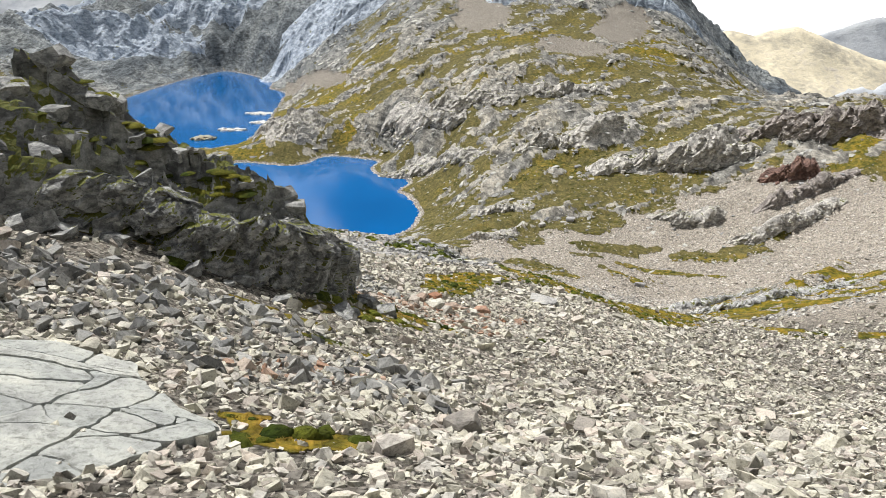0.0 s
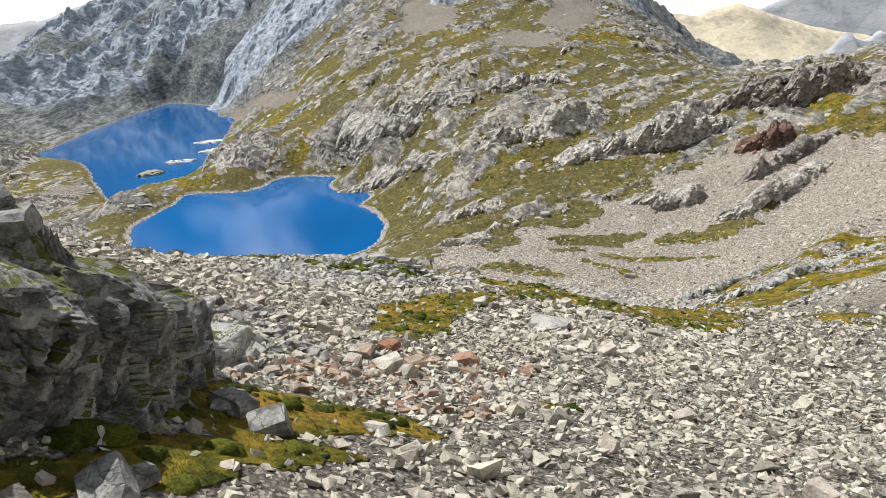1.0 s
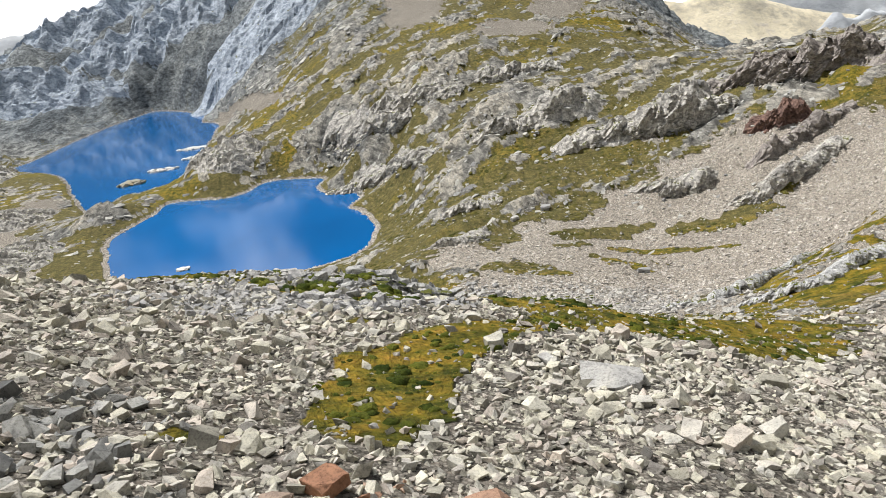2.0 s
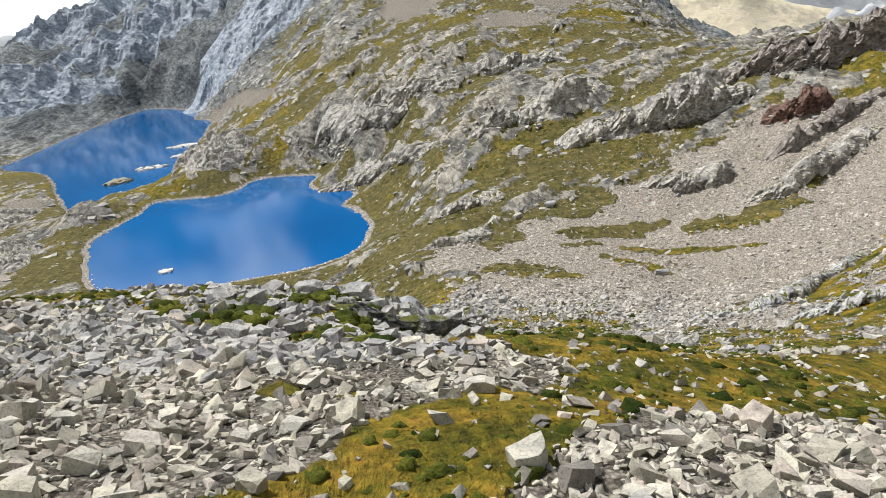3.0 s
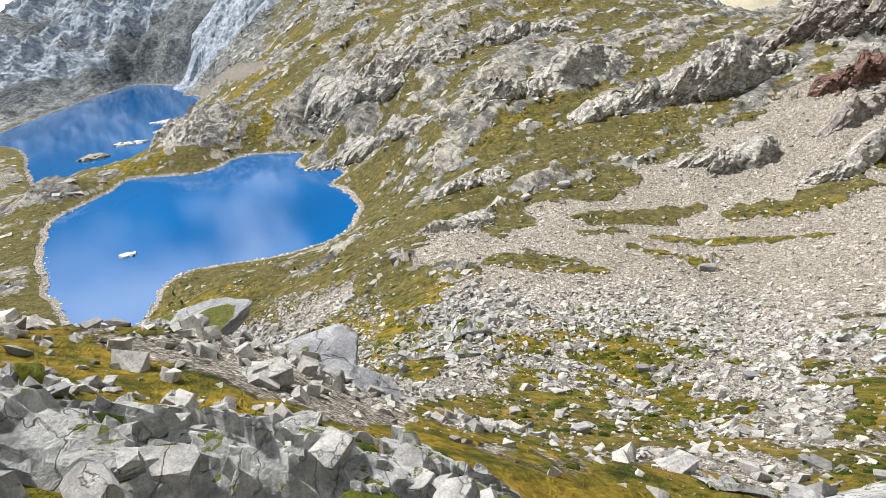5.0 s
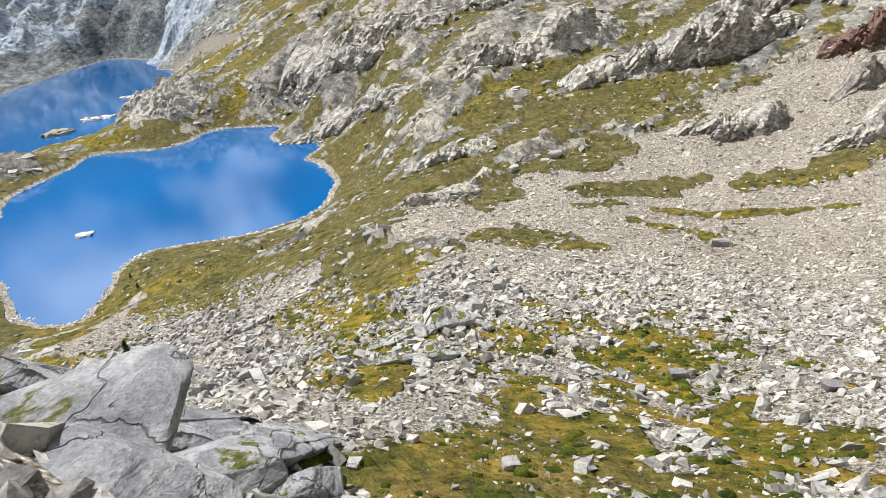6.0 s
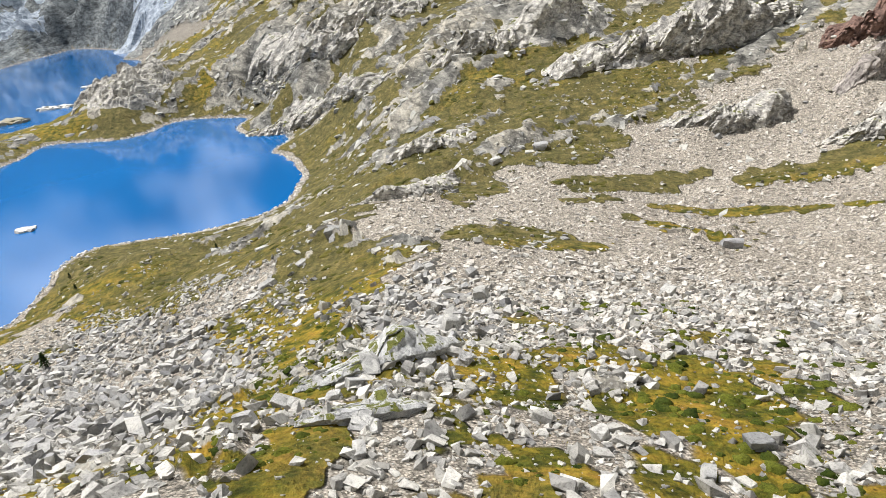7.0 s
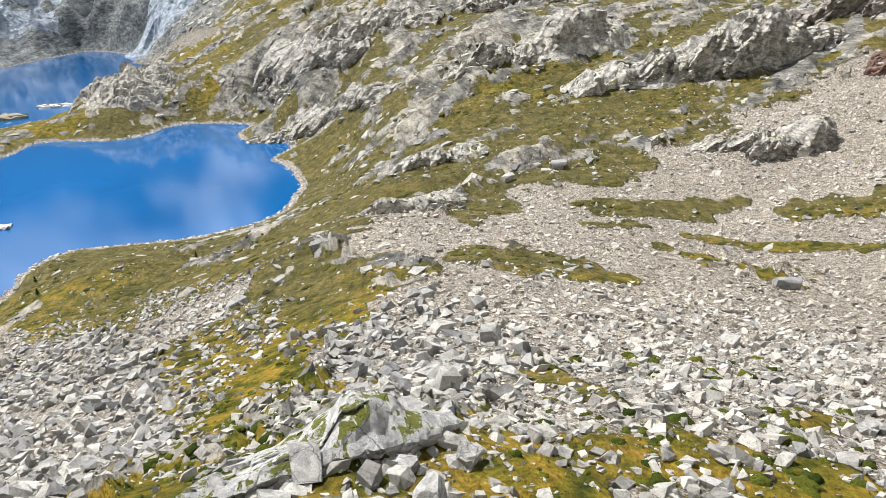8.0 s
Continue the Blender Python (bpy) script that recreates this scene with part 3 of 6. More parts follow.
def slope_turf(x, y):
    """Turf below the crest, more and more broken by rubble downhill."""
    holes = ramp(0.5 + 0.9 * fbm(x / 3.6, y / 3.6, 4, 111, 0.6) - 0.2 * ramp(y, 102, 116), 0.24, 0.38)
    return covered(x, y, [(a, b, 1.22 * c, 1.22 * d, e) for a, b, c, d, e in TURF_SLOPE], 0.55) * (1 - ramp(y, 78, 96) * (1 - holes))


def hill_slab(x, y, far, size, chance, seed):
    """How high a bedded slab stands here, from 0 to 1, and its tone: a steep lower edge and a top that runs back into the slope."""
    p, q = np.arctan2(x, y + 40) / size, np.log(np.maximum(far, 20)) / (1.9 * size)
    p, q = p + 0.45 * fbm(p * 0.8, q * 0.8, 3, seed + 11), q + 0.45 * fbm(p * 0.8 + 31, q * 0.8, 3, seed + 12)
    c, s = math.cos(radians(24)), math.sin(radians(24))
    a, b, dx, dy = cells(0.62 * (c * p + s * q), 1.25 * (c * q - s * p), seed)
    proud = np.where(a < chance, (0.35 + 0.65 * b) * np.clip(0.62 - 0.75 * dy, 0.05, 1.1), 0.0)
    return proud * (0.8 + 0.35 * fbm(p * 2.2, q * 2.2, 3, seed + 13)), b


def land(x, y):
    """Height, bareness, looseness and dryness of the land."""
    x, y = np.asarray(x, float), np.asarray(y, float)
    far = np.hypot(x, y + 40)
    z = loft(x, y)
    loose = np.maximum(covered(x, y, SCREE_NEAR), covered(x, y, SCREE_VALLEY + SCREE_FAR))
    turf = np.maximum(covered(x, y, TURF_NEAR), np.maximum(slope_turf(x, y), valley_grass(x, y)))
    loose = loose * (1 - turf)
    z = z - 3.4 * hump(x, y, 5.0, 74.2, 2.8, 1.7, 22) - 1.9 * hump(x, y, 12.0, 80.0, 5.0, 3.5) + 0.8 * hump(x, y, -3.0, 78.0, 4.5, 3.5)
    z = z - 1.7 * hump(x, y, 1.5, 100.6, 5.0, 2.0) + 1.3 * hump(x, y, 10.0, 131.0, 3.5, 3.5) + 1.4 * hump(x, y, -1.0, 93.5, 4.0, 2.5)
    z = z + 5 * hump(x, y, -46, 240, 16, 12, 60) + 3 * hump(x, y, -4, 212, 16, 10, 30)
    # strata that run slantwise over the hillsides
    c, s = math.cos(radians(35)), math.sin(radians(35))
    u, v = x * c + y * s, -x * s + y * c
    beds = fbm(u / 34, v / 11, 5, 11, 0.55)
    lumps = fbm(x / 70, y / 70, 4, 23)
    bare = 0.27 + 0.50 * beds + 0.10 * lumps
    rise = np.zeros_like(x)
    for cx, cy, rx, ry, turn, h in OUTCROPS:
        k = hump(x, y, cx, cy, rx, ry, turn)
        rise = rise + k * h
        bare = bare + 0.18 * k
    high = ramp(far, 520, 950) * 0.55
    bare = np.clip(bare + high, 0, 1)
    # slabs of rock that stand proud of the hillside turf, larger with distance from the valley
    d = np.minimum(shore_distance(x, y, NEAR_LAKE), shore_distance(x, y, FAR_LAKE))
    open_hill = ramp(far, 135, 190) * (1 - ramp(far, 1250, 1600)) * (1 - 0.93 * loose) * (1 - turf) * ramp(d, 3, 9)
    chance = np.clip(0.0 + 0.82 * bare + 0.16 * lumps, 0.04, 0.78) * open_hill
    top1, a1 = hill_slab(x, y, far, 0.025, chance, 301)
    top2, a2 = hill_slab(x, y, far, 0.012, np.clip(0.06 + chance, 0, 1) * (open_hill > 0.3), 341)
    slab = far * (0.0080 * top1 + 0.0046 * top2) * np.clip(520 / far, 0.35, 1)
    on_slab = np.maximum(ramp(top1, 0.02, 0.10), ramp(top2, 0.05, 0.2))
    bare = np.where(far > 150, np.clip(0.12 + 0.30 * (bare - 0.27) + 0.6 * high, 0, 1) * (1 - on_slab) + on_slab * 0.8, bare)
    tone = np.where(top1 > 0.02, a1, a2)
    bare = bare * (1 - 0.8 * turf)
    hill = ramp(far, 150, 300) * (1 - 0.85 * loose) * (1 - 0.6 * turf)
    coarse = 1 + 1.6 * ramp(far, 350, 900)
    ridged = 1 - np.abs(fbm(u / (26 * coarse), v / (9 * coarse), 4, 31, 0.5)) * 2.2
    size = np.clip(far / 330, 0.5, 3.0)
    crags = fbm(x / 95, y / 150, 4, 57, 0.5)
    z = z + rise * (0.55 + 0.45 * ridged) + slab + hill * size * (0.7 * np.clip(ridged, -0.6, 1) + 2.4 * lumps + 1.2 * beds)
    z = z + ramp(far, 650, 1200) * (1 - ramp(far, 1500, 2000)) * (26 * (1 - 2.4 * np.abs(crags)) + 12 * (1 - 2.4 * np.abs(fbm(x / 34, y / 150, 3, 63, 0.5))))
    z = z + 0.35 * fbm(x / 5, y / 5, 4, 41) * (1 - ramp(far, 150, 400)) + 1.1 * fbm(x / 17, y / 17, 3, 43) * ramp(far, 50, 120)
    z = z - 17 * hump(x, y, 254, 526, 110, 34, 64)
    z = z - 40 * hump(x, y, -770, 1180, 130, 190)
    # the lakes' basins and shores
    rough = 1.6 * fbm(x / 9, y / 9, 3, 71)
    d = np.minimum(shore_distance(x, y, NEAR_LAKE), shore_distance(x, y, FAR_LAKE)) + rough
    w = ramp(d, 1.0, 34)
    bank = np.where(d > 0, 0.22 * d + 0.05, np.maximum(0.35 * d, -8))
    top = np.maximum(z, 0.6 + 0.05 * np.clip(d, 0, 40))
    z = np.where(d < 60, bank * (1 - w) + top * w, z) + ramp(d, 2, 16) * (8 * hump(x, y, -104, 452, 22, 30, 20) + 5 * hump(x, y, -152, 388, 11, 11))
    pool = np.hypot((x - 357) / 15, (y - 745) / 52)
    z = np.where(pool < 2, np.minimum(z, -15.5 + 9 * np.clip(pool - 0.85, 0, 2)), z)
    rim = 1 - ramp(np.abs(d - 0.8), 1.0, 2.2)
    bare = np.maximum(bare, rim)
    loose = np.maximum(loose, rim)
    dry = np.clip(0.38 + 0.5 * fbm(x / 60, y / 60, 3, 81) + 0.5 * ramp(far, 170, 300) - 0.15 * ramp(far, 60, 130), 0, 1)
    return z, bare, loose, dry, tone


def mesh_of(name, points, faces, mats, smooth=False):
    """A mesh from arrays of points and of equally long faces."""
    me = bpy.data.meshes.new(name)
    points, faces = np.asarray(points, np.float32), np.asarray(faces, np.int32)
    me.vertices.add(len(points))
    me.vertices.foreach_set("co", points.ravel())
    count = faces.shape[1]
    me.loops.add(faces.size)
    me.loops.foreach_set("vertex_index", faces.ravel())
    me.polygons.add(len(faces))
    me.polygons.foreach_set("loop_start", np.arange(0, faces.size, count, dtype=np.int32))
    me.polygons.foreach_set("use_smooth", np.full(len(faces), smooth))
    me.update(calc_edges=True)
    for m in mats:
        me.materials.append(m)
    return me


def part(name, me, parent, label=""):
    ob = new(name, me)
    ob.parent = parent
    return tagged(ob, label) if label else ob


# ---------------------------------------------------------------- the ground, one sheet to the horizon
GRID = {}


def on_ground(x, y, what="z"):
    """The height of the finished ground sheet in front of the eye, or what covers it."""
    x, y = np.asarray(x, float), np.asarray(y, float)
    a = np.clip((np.log(np.hypot(x, y + 40)) - GRID["r"][0]) / (GRID["r"][1] - GRID["r"][0]), 0, len(GRID["r"]) - 1.001)
    b = np.clip((np.degrees(np.arctan2(x, y + 40)) - GRID["b"][0]) / (GRID["b"][1] - GRID["b"][0]), 0, len(GRID["b"]) - 1.001)
    i, j = a.astype(int), b.astype(int)
    f, g = a - i, b - j
    v = GRID[what]
    return (v[i, j] * (1 - f) + v[i + 1, j] * f) * (1 - g) + (v[i, j + 1] * (1 - f) + v[i + 1, j + 1] * f) * g


def build_ground():
    front = np.linspace(-48, 48, 540)
    back = np.concatenate([np.linspace(48, 180, 26)[1:], np.linspace(-180, -48, 26)[1:-1]])
    bearing = np.radians(np.concatenate([front, back]))
    r = np.exp(np.linspace(math.log(16), math.log(4700), 760))
    rr, bb = np.meshgrid(r, bearing, indexing="ij")
    x, y = rr * np.sin(bb), rr * np.cos(bb) - 40
    z, bare, loose, dry, tone = land(x.ravel(), y.ravel())
    rows, cols = x.shape
    i = np.arange(rows * cols).reshape(rows, cols)
    j = np.roll(i, -1, 1)
    faces = np.stack([i[:-1].ravel(), i[1:].ravel(), j[1:].ravel(), j[:-1].ravel()], 1)[:, ::-1]
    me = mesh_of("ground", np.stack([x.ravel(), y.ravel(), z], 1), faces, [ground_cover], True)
    # bareness, looseness, dryness, and how much haze blue goes into the rock colour
    colour = me.attributes.new("cover_haze", "FLOAT_COLOR", "POINT")
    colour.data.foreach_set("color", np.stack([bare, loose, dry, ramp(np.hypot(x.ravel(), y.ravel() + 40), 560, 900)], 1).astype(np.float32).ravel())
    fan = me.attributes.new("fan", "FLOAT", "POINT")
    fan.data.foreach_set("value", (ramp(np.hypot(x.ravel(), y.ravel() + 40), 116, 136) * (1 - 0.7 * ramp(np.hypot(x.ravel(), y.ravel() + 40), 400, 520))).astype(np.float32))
    shade = me.attributes.new("tone", "FLOAT", "POINT")
    shade.data.foreach_set("value", tone.astype(np.float32))
    GRID.update(r=np.log(r), b=front, z=z.reshape(rows, cols), bare=bare.reshape(rows, cols), loose=loose.reshape(rows, cols))
    tagged(new("ground", me), "alpine mountainside of turf, bare grey rock and loose scree", "ground", kind="structure")


build_ground()


def water_sheet(name, low, high, label, level=0.0):
    n = 24
    gx, gy = np.meshgrid(np.linspace(low[0], high[0], n), np.linspace(low[1], high[1], n), indexing="ij")
    i = np.arange(n * n).reshape(n, n)
    faces = np.stack([i[:-1, :-1].ravel(), i[1:, :-1].ravel(), i[1:, 1:].ravel(), i[:-1, 1:].ravel()], 1)
    me = mesh_of(name, np.stack([gx.ravel(), gy.ravel(), np.full(n * n, level)], 1), faces, [lake_water], True)
    return tagged(new(name, me), label, "lake", kind="structure")


water_sheet("lake_water", (-160, 215), (10, 440), "deep blue mountain lake with a pale stony rim")
water_sheet("lake_water", (-335, 400), (-125, 905), "farther deep blue lake with rocky islets", 0.02)
water_sheet("pond_water", (336, 680), (378, 812), "small pale tarn beyond the pass", -15.0)



# ---------------------------------------------------------------- rocks
def hull_stone(seed, flat):
    """A small angular stone, about 1 across: points and triangles."""
    rng = np.random.default_rng(seed)
    if seed % 2:
        p = rng.normal(size=(10, 3))
        p = p / np.abs(p).max(1, keepdims=True) * rng.uniform(0.7, 1.0, (10, 1)) * 0.5
    else:
        corners = np.array([[i, j, k] for i in (-1, 1) for j in (-1, 1) for k in (-1, 1)], float)
        p = (corners * rng.uniform(0.5, 1.0, (8, 3)) + rng.normal(size=(8, 3)) * 0.12) * 0.5
    p[:, 0] += 0.25 * rng.normal() * p[:, 2]
    p = p * (1.0, rng.uniform(0.55, 0.9), flat * 1.1)
    bm = bmesh.new()
    for v in p:
        bm.verts.new(v)
    bmesh.ops.convex_hull(bm, input=bm.verts)
    bmesh.ops.delete(bm, geom=[v for v in bm.verts if not v.link_faces], context="VERTS")
    bmesh.ops.triangulate(bm, faces=bm.faces)
    bmesh.ops.recalc_face_normals(bm, faces=bm.faces)
    bm.verts.index_update()
    out = np.array([v.co[:] for v in bm.verts]), np.array([[v.index for v in f.verts] for f in bm.faces])
    bm.free()
    return out


STONES = [hull_stone(k, f) for k, f in enumerate([0.5, 0.62, 0.42, 0.75, 0.6, 0.46, 0.85, 0.55, 0.38, 0.68, 0.5, 0.46])]


def ball(cuts):
    """Ways out of a centre, spread over a cut-up cube, and its faces."""
    bm = bmesh.new()
    bmesh.ops.create_cube(bm, size=2)
    bmesh.ops.subdivide_edges(bm, edges=bm.edges[:], cuts=cuts, use_grid_fill=True)
    bm.verts.index_update()
    out = np.array([v.co.normalized()[:] for v in bm.verts]), np.array([[v.index for v in f.verts] for f in bm.faces])
    bm.free()
    return out


FINE_BALL = ball(22)


def boulder_mesh(seed, size, mats, planes=13, rough=0.035, block=0.6, fine=False):
    """A boulder with broken flat faces: a box cut by random planes, its edges chipped. Size is its full length, width, height."""
    rng = np.random.default_rng(seed)
    bm = bmesh.new()
    bmesh.ops.create_cube(bm, size=2)
    for v in bm.verts:
        v.co += Vector(rng.normal(size=3) * (0.32 - 0.2 * block))
    for k in range(planes):
        way = Vector(rng.normal(size=3)).normalized()
        reach = max(v.co.dot(way) for v in bm.verts)
        done = bmesh.ops.bisect_plane(bm, geom=bm.verts[:] + bm.edges[:] + bm.faces[:], plane_co=way * reach * rng.uniform(0.68, 0.93), plane_no=way, clear_outer=True)
        bmesh.ops.holes_fill(bm, edges=[e for e in done["geom_cut"] if isinstance(e, bmesh.types.BMEdge)])
    bmesh.ops.remove_doubles(bm, verts=bm.verts[:], dist=0.07)
    if fine:
        bmesh.ops.bevel(bm, geom=bm.edges[:], offset=0.05, segments=1, affect="EDGES", clamp_overlap=True)
        bmesh.ops.triangulate(bm, faces=bm.faces[:])
        bmesh.ops.subdivide_edges(bm, edges=[e for e in bm.edges if e.calc_length() > 0.45], cuts=1)
        for v in bm.verts:
            v.co *= 1 + rough * rng.normal() * 0.6
    bmesh.ops.triangulate(bm, faces=bm.faces[:])
    p = np.array([v.co[:] for v in bm.verts])
    bm.verts.index_update()
    faces = np.array([[v.index for v in f.verts] for f in bm.faces])
    bm.free()
    p = p * np.array(size) / (p.max(0) - p.min(0))
    p -= (p.max(0) + p.min(0)) / 2
    return mesh_of("boulder", p, faces, mats)


def worn_slab_mesh(seed, size, mats, planes=16):
    """A big ice-worn slab: a solid cut by random planes and smoothed, with cracks and hollows."""
    rng = np.random.default_rng(seed)
    ways = rng.normal(size=(planes, 3))
    ways /= np.linalg.norm(ways, axis=1, keepdims=True)
    cuts = rng.uniform(0.62, 1.0, planes)
    spread, faces = FINE_BALL
    d = spread @ ways.T
    reach = 1 / (np.sum((np.maximum(d, 0) / cuts) ** 36, axis=1) ** (1 / 36) + 0.08)
    p = spread * reach[:, None]
    p = p * (1 + 0.05 * (fbm(p[:, 0] * 3 + seed, p[:, 1] * 3 + p[:, 2] * 2, 5, seed % 97, 0.6) + fbm(p[:, 2] * 3.6, p[:, 0] * 3.3 - p[:, 1], 5, seed % 89 + 3, 0.6))[:, None])
    p = p * np.array(size) / (p.max(0) - p.min(0))
    p -= (p.max(0) + p.min(0)) / 2
    return mesh_of("slab", p, faces, mats)


def normals_of(x, y, step):
    zx = (on_ground(x + step, y) - on_ground(x - step, y)) / (2 * step)
    zy = (on_ground(x, y + step) - on_ground(x, y - step)) / (2 * step)
    n = np.stack([-zx, -zy, np.ones_like(zx)], 1)
    return n / np.linalg.norm(n, axis=1, keepdims=True)


def turns(rng, normals, tilt, yaw=None, yaw_spread=180.0):
    """A turn matrix for each stone: flat on the slope, leaning at random."""
    k = len(normals)
    up = normals + tilt * rng.normal(size=(k, 3))
    up /= np.linalg.norm(up, axis=1, keepdims=True)
    a = np.radians(rng.uniform(-yaw_spread, yaw_spread, k) + (yaw or 0))
    along = np.stack([np.cos(a), np.sin(a), np.zeros(k)], 1)
    along -= (along * up).sum(1, keepdims=True) * up
    along /= np.linalg.norm(along, axis=1, keepdims=True)
    return np.stack([along, np.cross(up, along), up], 2)


def strewn(name, rng, x, y, z, normals, sizes, mats, tilt=0.25, sunk=0.1, yaw=None, yaw_spread=180.0, stretch=(1, 1, 1), shapes=()):
    """One mesh of many loose stones."""
    shapes = shapes or STONES
    kinds = rng.integers(0, len(shapes), len(x))
    R = turns(rng, normals, tilt, yaw, yaw_spread)
    points, faces, base = [], [], 0
    for k, (p, f) in enumerate(shapes):
        own = np.where(kinds == k)[0]
        if not len(own):
            continue
        q = (p * stretch)[None] * sizes[own][:, None, None]
        q = np.einsum("nij,nkj->nki", R[own], q) + np.stack([x[own], y[own], z[own] - sunk * sizes[own]], 1)[:, None]
        points.append(q.reshape(-1, 3))
        faces.append((f[None] + (np.arange(len(own)) * len(p))[:, None, None] + base).reshape(-1, 3))
        base += len(own) * len(p)
    return mesh_of(name, np.concatenate(points), np.concatenate(faces), mats)


def scatter(rng, count, box, wanted):
    """Places in a box (x0, x1, y0, y1), kept where wanted(x, y) is high."""
    x, y = rng.uniform(box[0], box[1], count), rng.uniform(box[2], box[3], count)
    keep = rng.uniform(size=count) < wanted(x, y)
    return x[keep], y[keep]


def near_scree(x, y):
    return covered(x, y, SCREE_NEAR[:2]) * (1 - 0.96 * covered(x, y, TURF_NEAR)) * (0.75 + 0.25 * fbm(x / 4, y / 4, 3, 91)) * (y < 84)


def build_scree(name, seed, count, box, wanted, small, large, mats, label, tilt=0.3, power=2.2, sunk=0.08):
    rng = np.random.default_rng(seed)
    x, y = scatter(rng, count, box, wanted)
    sizes = small + (large - small) * rng.uniform(size=len(x)) ** power
    z = on_ground(x, y)
    me = strewn(name, rng, x, y, z, normals_of(x, y, 0.6), sizes, mats, tilt, sunk)
    return tagged(new(name, me), label, "scree", kind="stuff")


def slope_rubble(x, y):
    loose = covered(x, y, SCREE_NEAR[2:6])
    turf = slope_turf(x, y)
    loose = np.maximum(loose, 0.8 * covered(x, y, SCREE_NEAR[7:]))
    near = ramp(y, 84, 90)  * (1 - ramp(y, 150, 175)) * (1 - ramp(np.abs(x - 12), 26, 44))
    return np.clip(np.maximum(loose, near * 0.95), 0, 1) * (1 - 0.95 * turf) * (0.8 + 0.3 * fbm(x / 6, y / 6, 3, 93))


def valley_rubble(x, y):
    turf = np.maximum(valley_grass(x, y), slope_turf(x, y))
    return covered(x, y, SCREE_VALLEY) * (1 - 0.95 * turf) * (0.75 + 0.35 * fbm(x / 14, y / 14, 3, 95))


def hill_slabs(x, y):
    z, bare, loose = on_ground(x, y), on_ground(x, y, "bare"), on_ground(x, y, "loose")
    return np.clip(0.42 + (bare - 0.2) * 0.9, 0, 1) * (1 - 0.7 * loose) * (1 - 0.7 * valley_grass(x, y)) * (z > 1.2)


def coarse_scree(x, y):
    return near_scree(x, y) * np.clip(0.10 + 0.9 * ramp(y, 42, 60), 0, 1)


def fine_scree(x, y):
    return near_scree(x, y) * (1 - ramp(y, 32, 48)) * (1 - ramp(np.abs(x - 4 - 0.2 * y), 12, 22))


def seen_scree(x, y):
    return near_scree(x, y) * (np.abs(x - 2) < 12 + 0.62 * y)


build_scree("scree_slope", 100, 36000, (-13, 23, 3, 46), fine_scree, 0.08, 0.34, [scree_rock], "steep slope of small loose angular stones", tilt=0.32, power=2.0, sunk=-0.03)
build_scree("scree_slope", 101, 39000, (-40, 62, 5, 70), seen_scree, 0.14, 0.56, [scree_rock], "steep slope of loose angular pale stones", tilt=0.34, power=2.6, sunk=-0.05)
build_scree("scree_slope", 105, 28000, (-45, 64, 12, 84), coarse_scree, 0.26, 0.92, [scree_rock], "jumble of pale angular blocks below the crest", tilt=0.4, power=2.8, sunk=-0.1)
build_scree("scree_slope", 113, 11000, (-12, 14, 2, 22), near_scree, 0.10, 0.42, [scree_rock], "small loose stones beside the cracked slab", tilt=0.34, power=2.0, sunk=-0.04)


def middle_scree(x, y):
    return near_scree(x, y) * ramp(y, 30, 42)


build_scree("scree_slope", 110, 30000, (-18, 22, 30, 74), middle_scree, 0.12, 0.5, [scree_rock], "small angular stones between the blocks below the crest", tilt=0.34, power=2.0, sunk=-0.03)


def crag_foot(x, y):
    return covered(x, y, [(-11, 18.5, 8.5, 4.2, 15), (-5.0, 17, 4.5, 3.0, 10), (-9, 44, 5, 6, 20)], 0.6) * (1 - 0.95 * covered(x, y, TURF_NEAR))


build_scree("crag_rubble", 114, 5200, (-22, 1, 11, 54), crag_foot, 0.2, 0.75, [dark_scree], "dark grey angular blocks fallen from the crag", tilt=0.45, power=2.0, sunk=-0.12)


def rusty(x, y):
    return near_scree(x, y) * covered(x, y, [(-1.5, 38, 4.5, 3.0, 0), (1.5, 42.5, 3.0, 1.6, 0), (-4.5, 16.5, 2.0, 1.4, 0)], 0.9)


build_scree("rusty_stones", 111, 5200, (-9, 8, 13, 47), rusty, 0.14, 0.55, [rust_rock], "rust-stained brown stones among the pale scree", tilt=0.35, power=2.2, sunk=-0.1)
build_scree("rubble_slope", 102, 70000, (-56, 95, 82, 215), slope_rubble, 0.16, 1.05, [slope_rock], "pale grey rubble between tufts of turf", tilt=0.35, power=2.6, sunk=-0.03)


def filled_rubble(x, y):
    return slope_rubble(x, y) * (np.abs(x - 12) < 4 + 0.42 * (y - 84) + 8)


build_scree("rubble_slope", 115, 26000, (-26, 46, 90, 150), filled_rubble, 0.12, 0.62, [slope_rock], "small angular rubble filling the gaps below the crest", tilt=0.4, power=1.8, sunk=-0.03)


def block_field(x, y):
    return covered(x, y, [(-22, 156, 17, 32, 20), (-34, 182, 14, 20, 30), (12, 152, 9, 14, 20)], 0.6) * (1 - slope_turf(x, y))


build_scree("block_field", 112, 6000, (-56, 30, 118, 215), block_field, 0.5, 1.7, [pale_rock], "blue-grey jumble of large angular blocks", tilt=0.45, power=1.8, sunk=-0.12)
build_scree("valley_scree", 103, 52000, (-5, 165, 112, 300), valley_rubble, 0.26, 1.0, [fan_rock], "broad fan of pale scree on the valley floor", tilt=0.4, power=2.6, sunk=-0.03)


def crest_rubble(x, y):
    return (1 - 0.97 * covered(x, y, TURF_NEAR)) * (1 - ramp(y, 84, 87)) * ramp(y, 64, 68) * (1 - ramp(x, 4.0, 7.0)) * ramp(x, -17, -9)


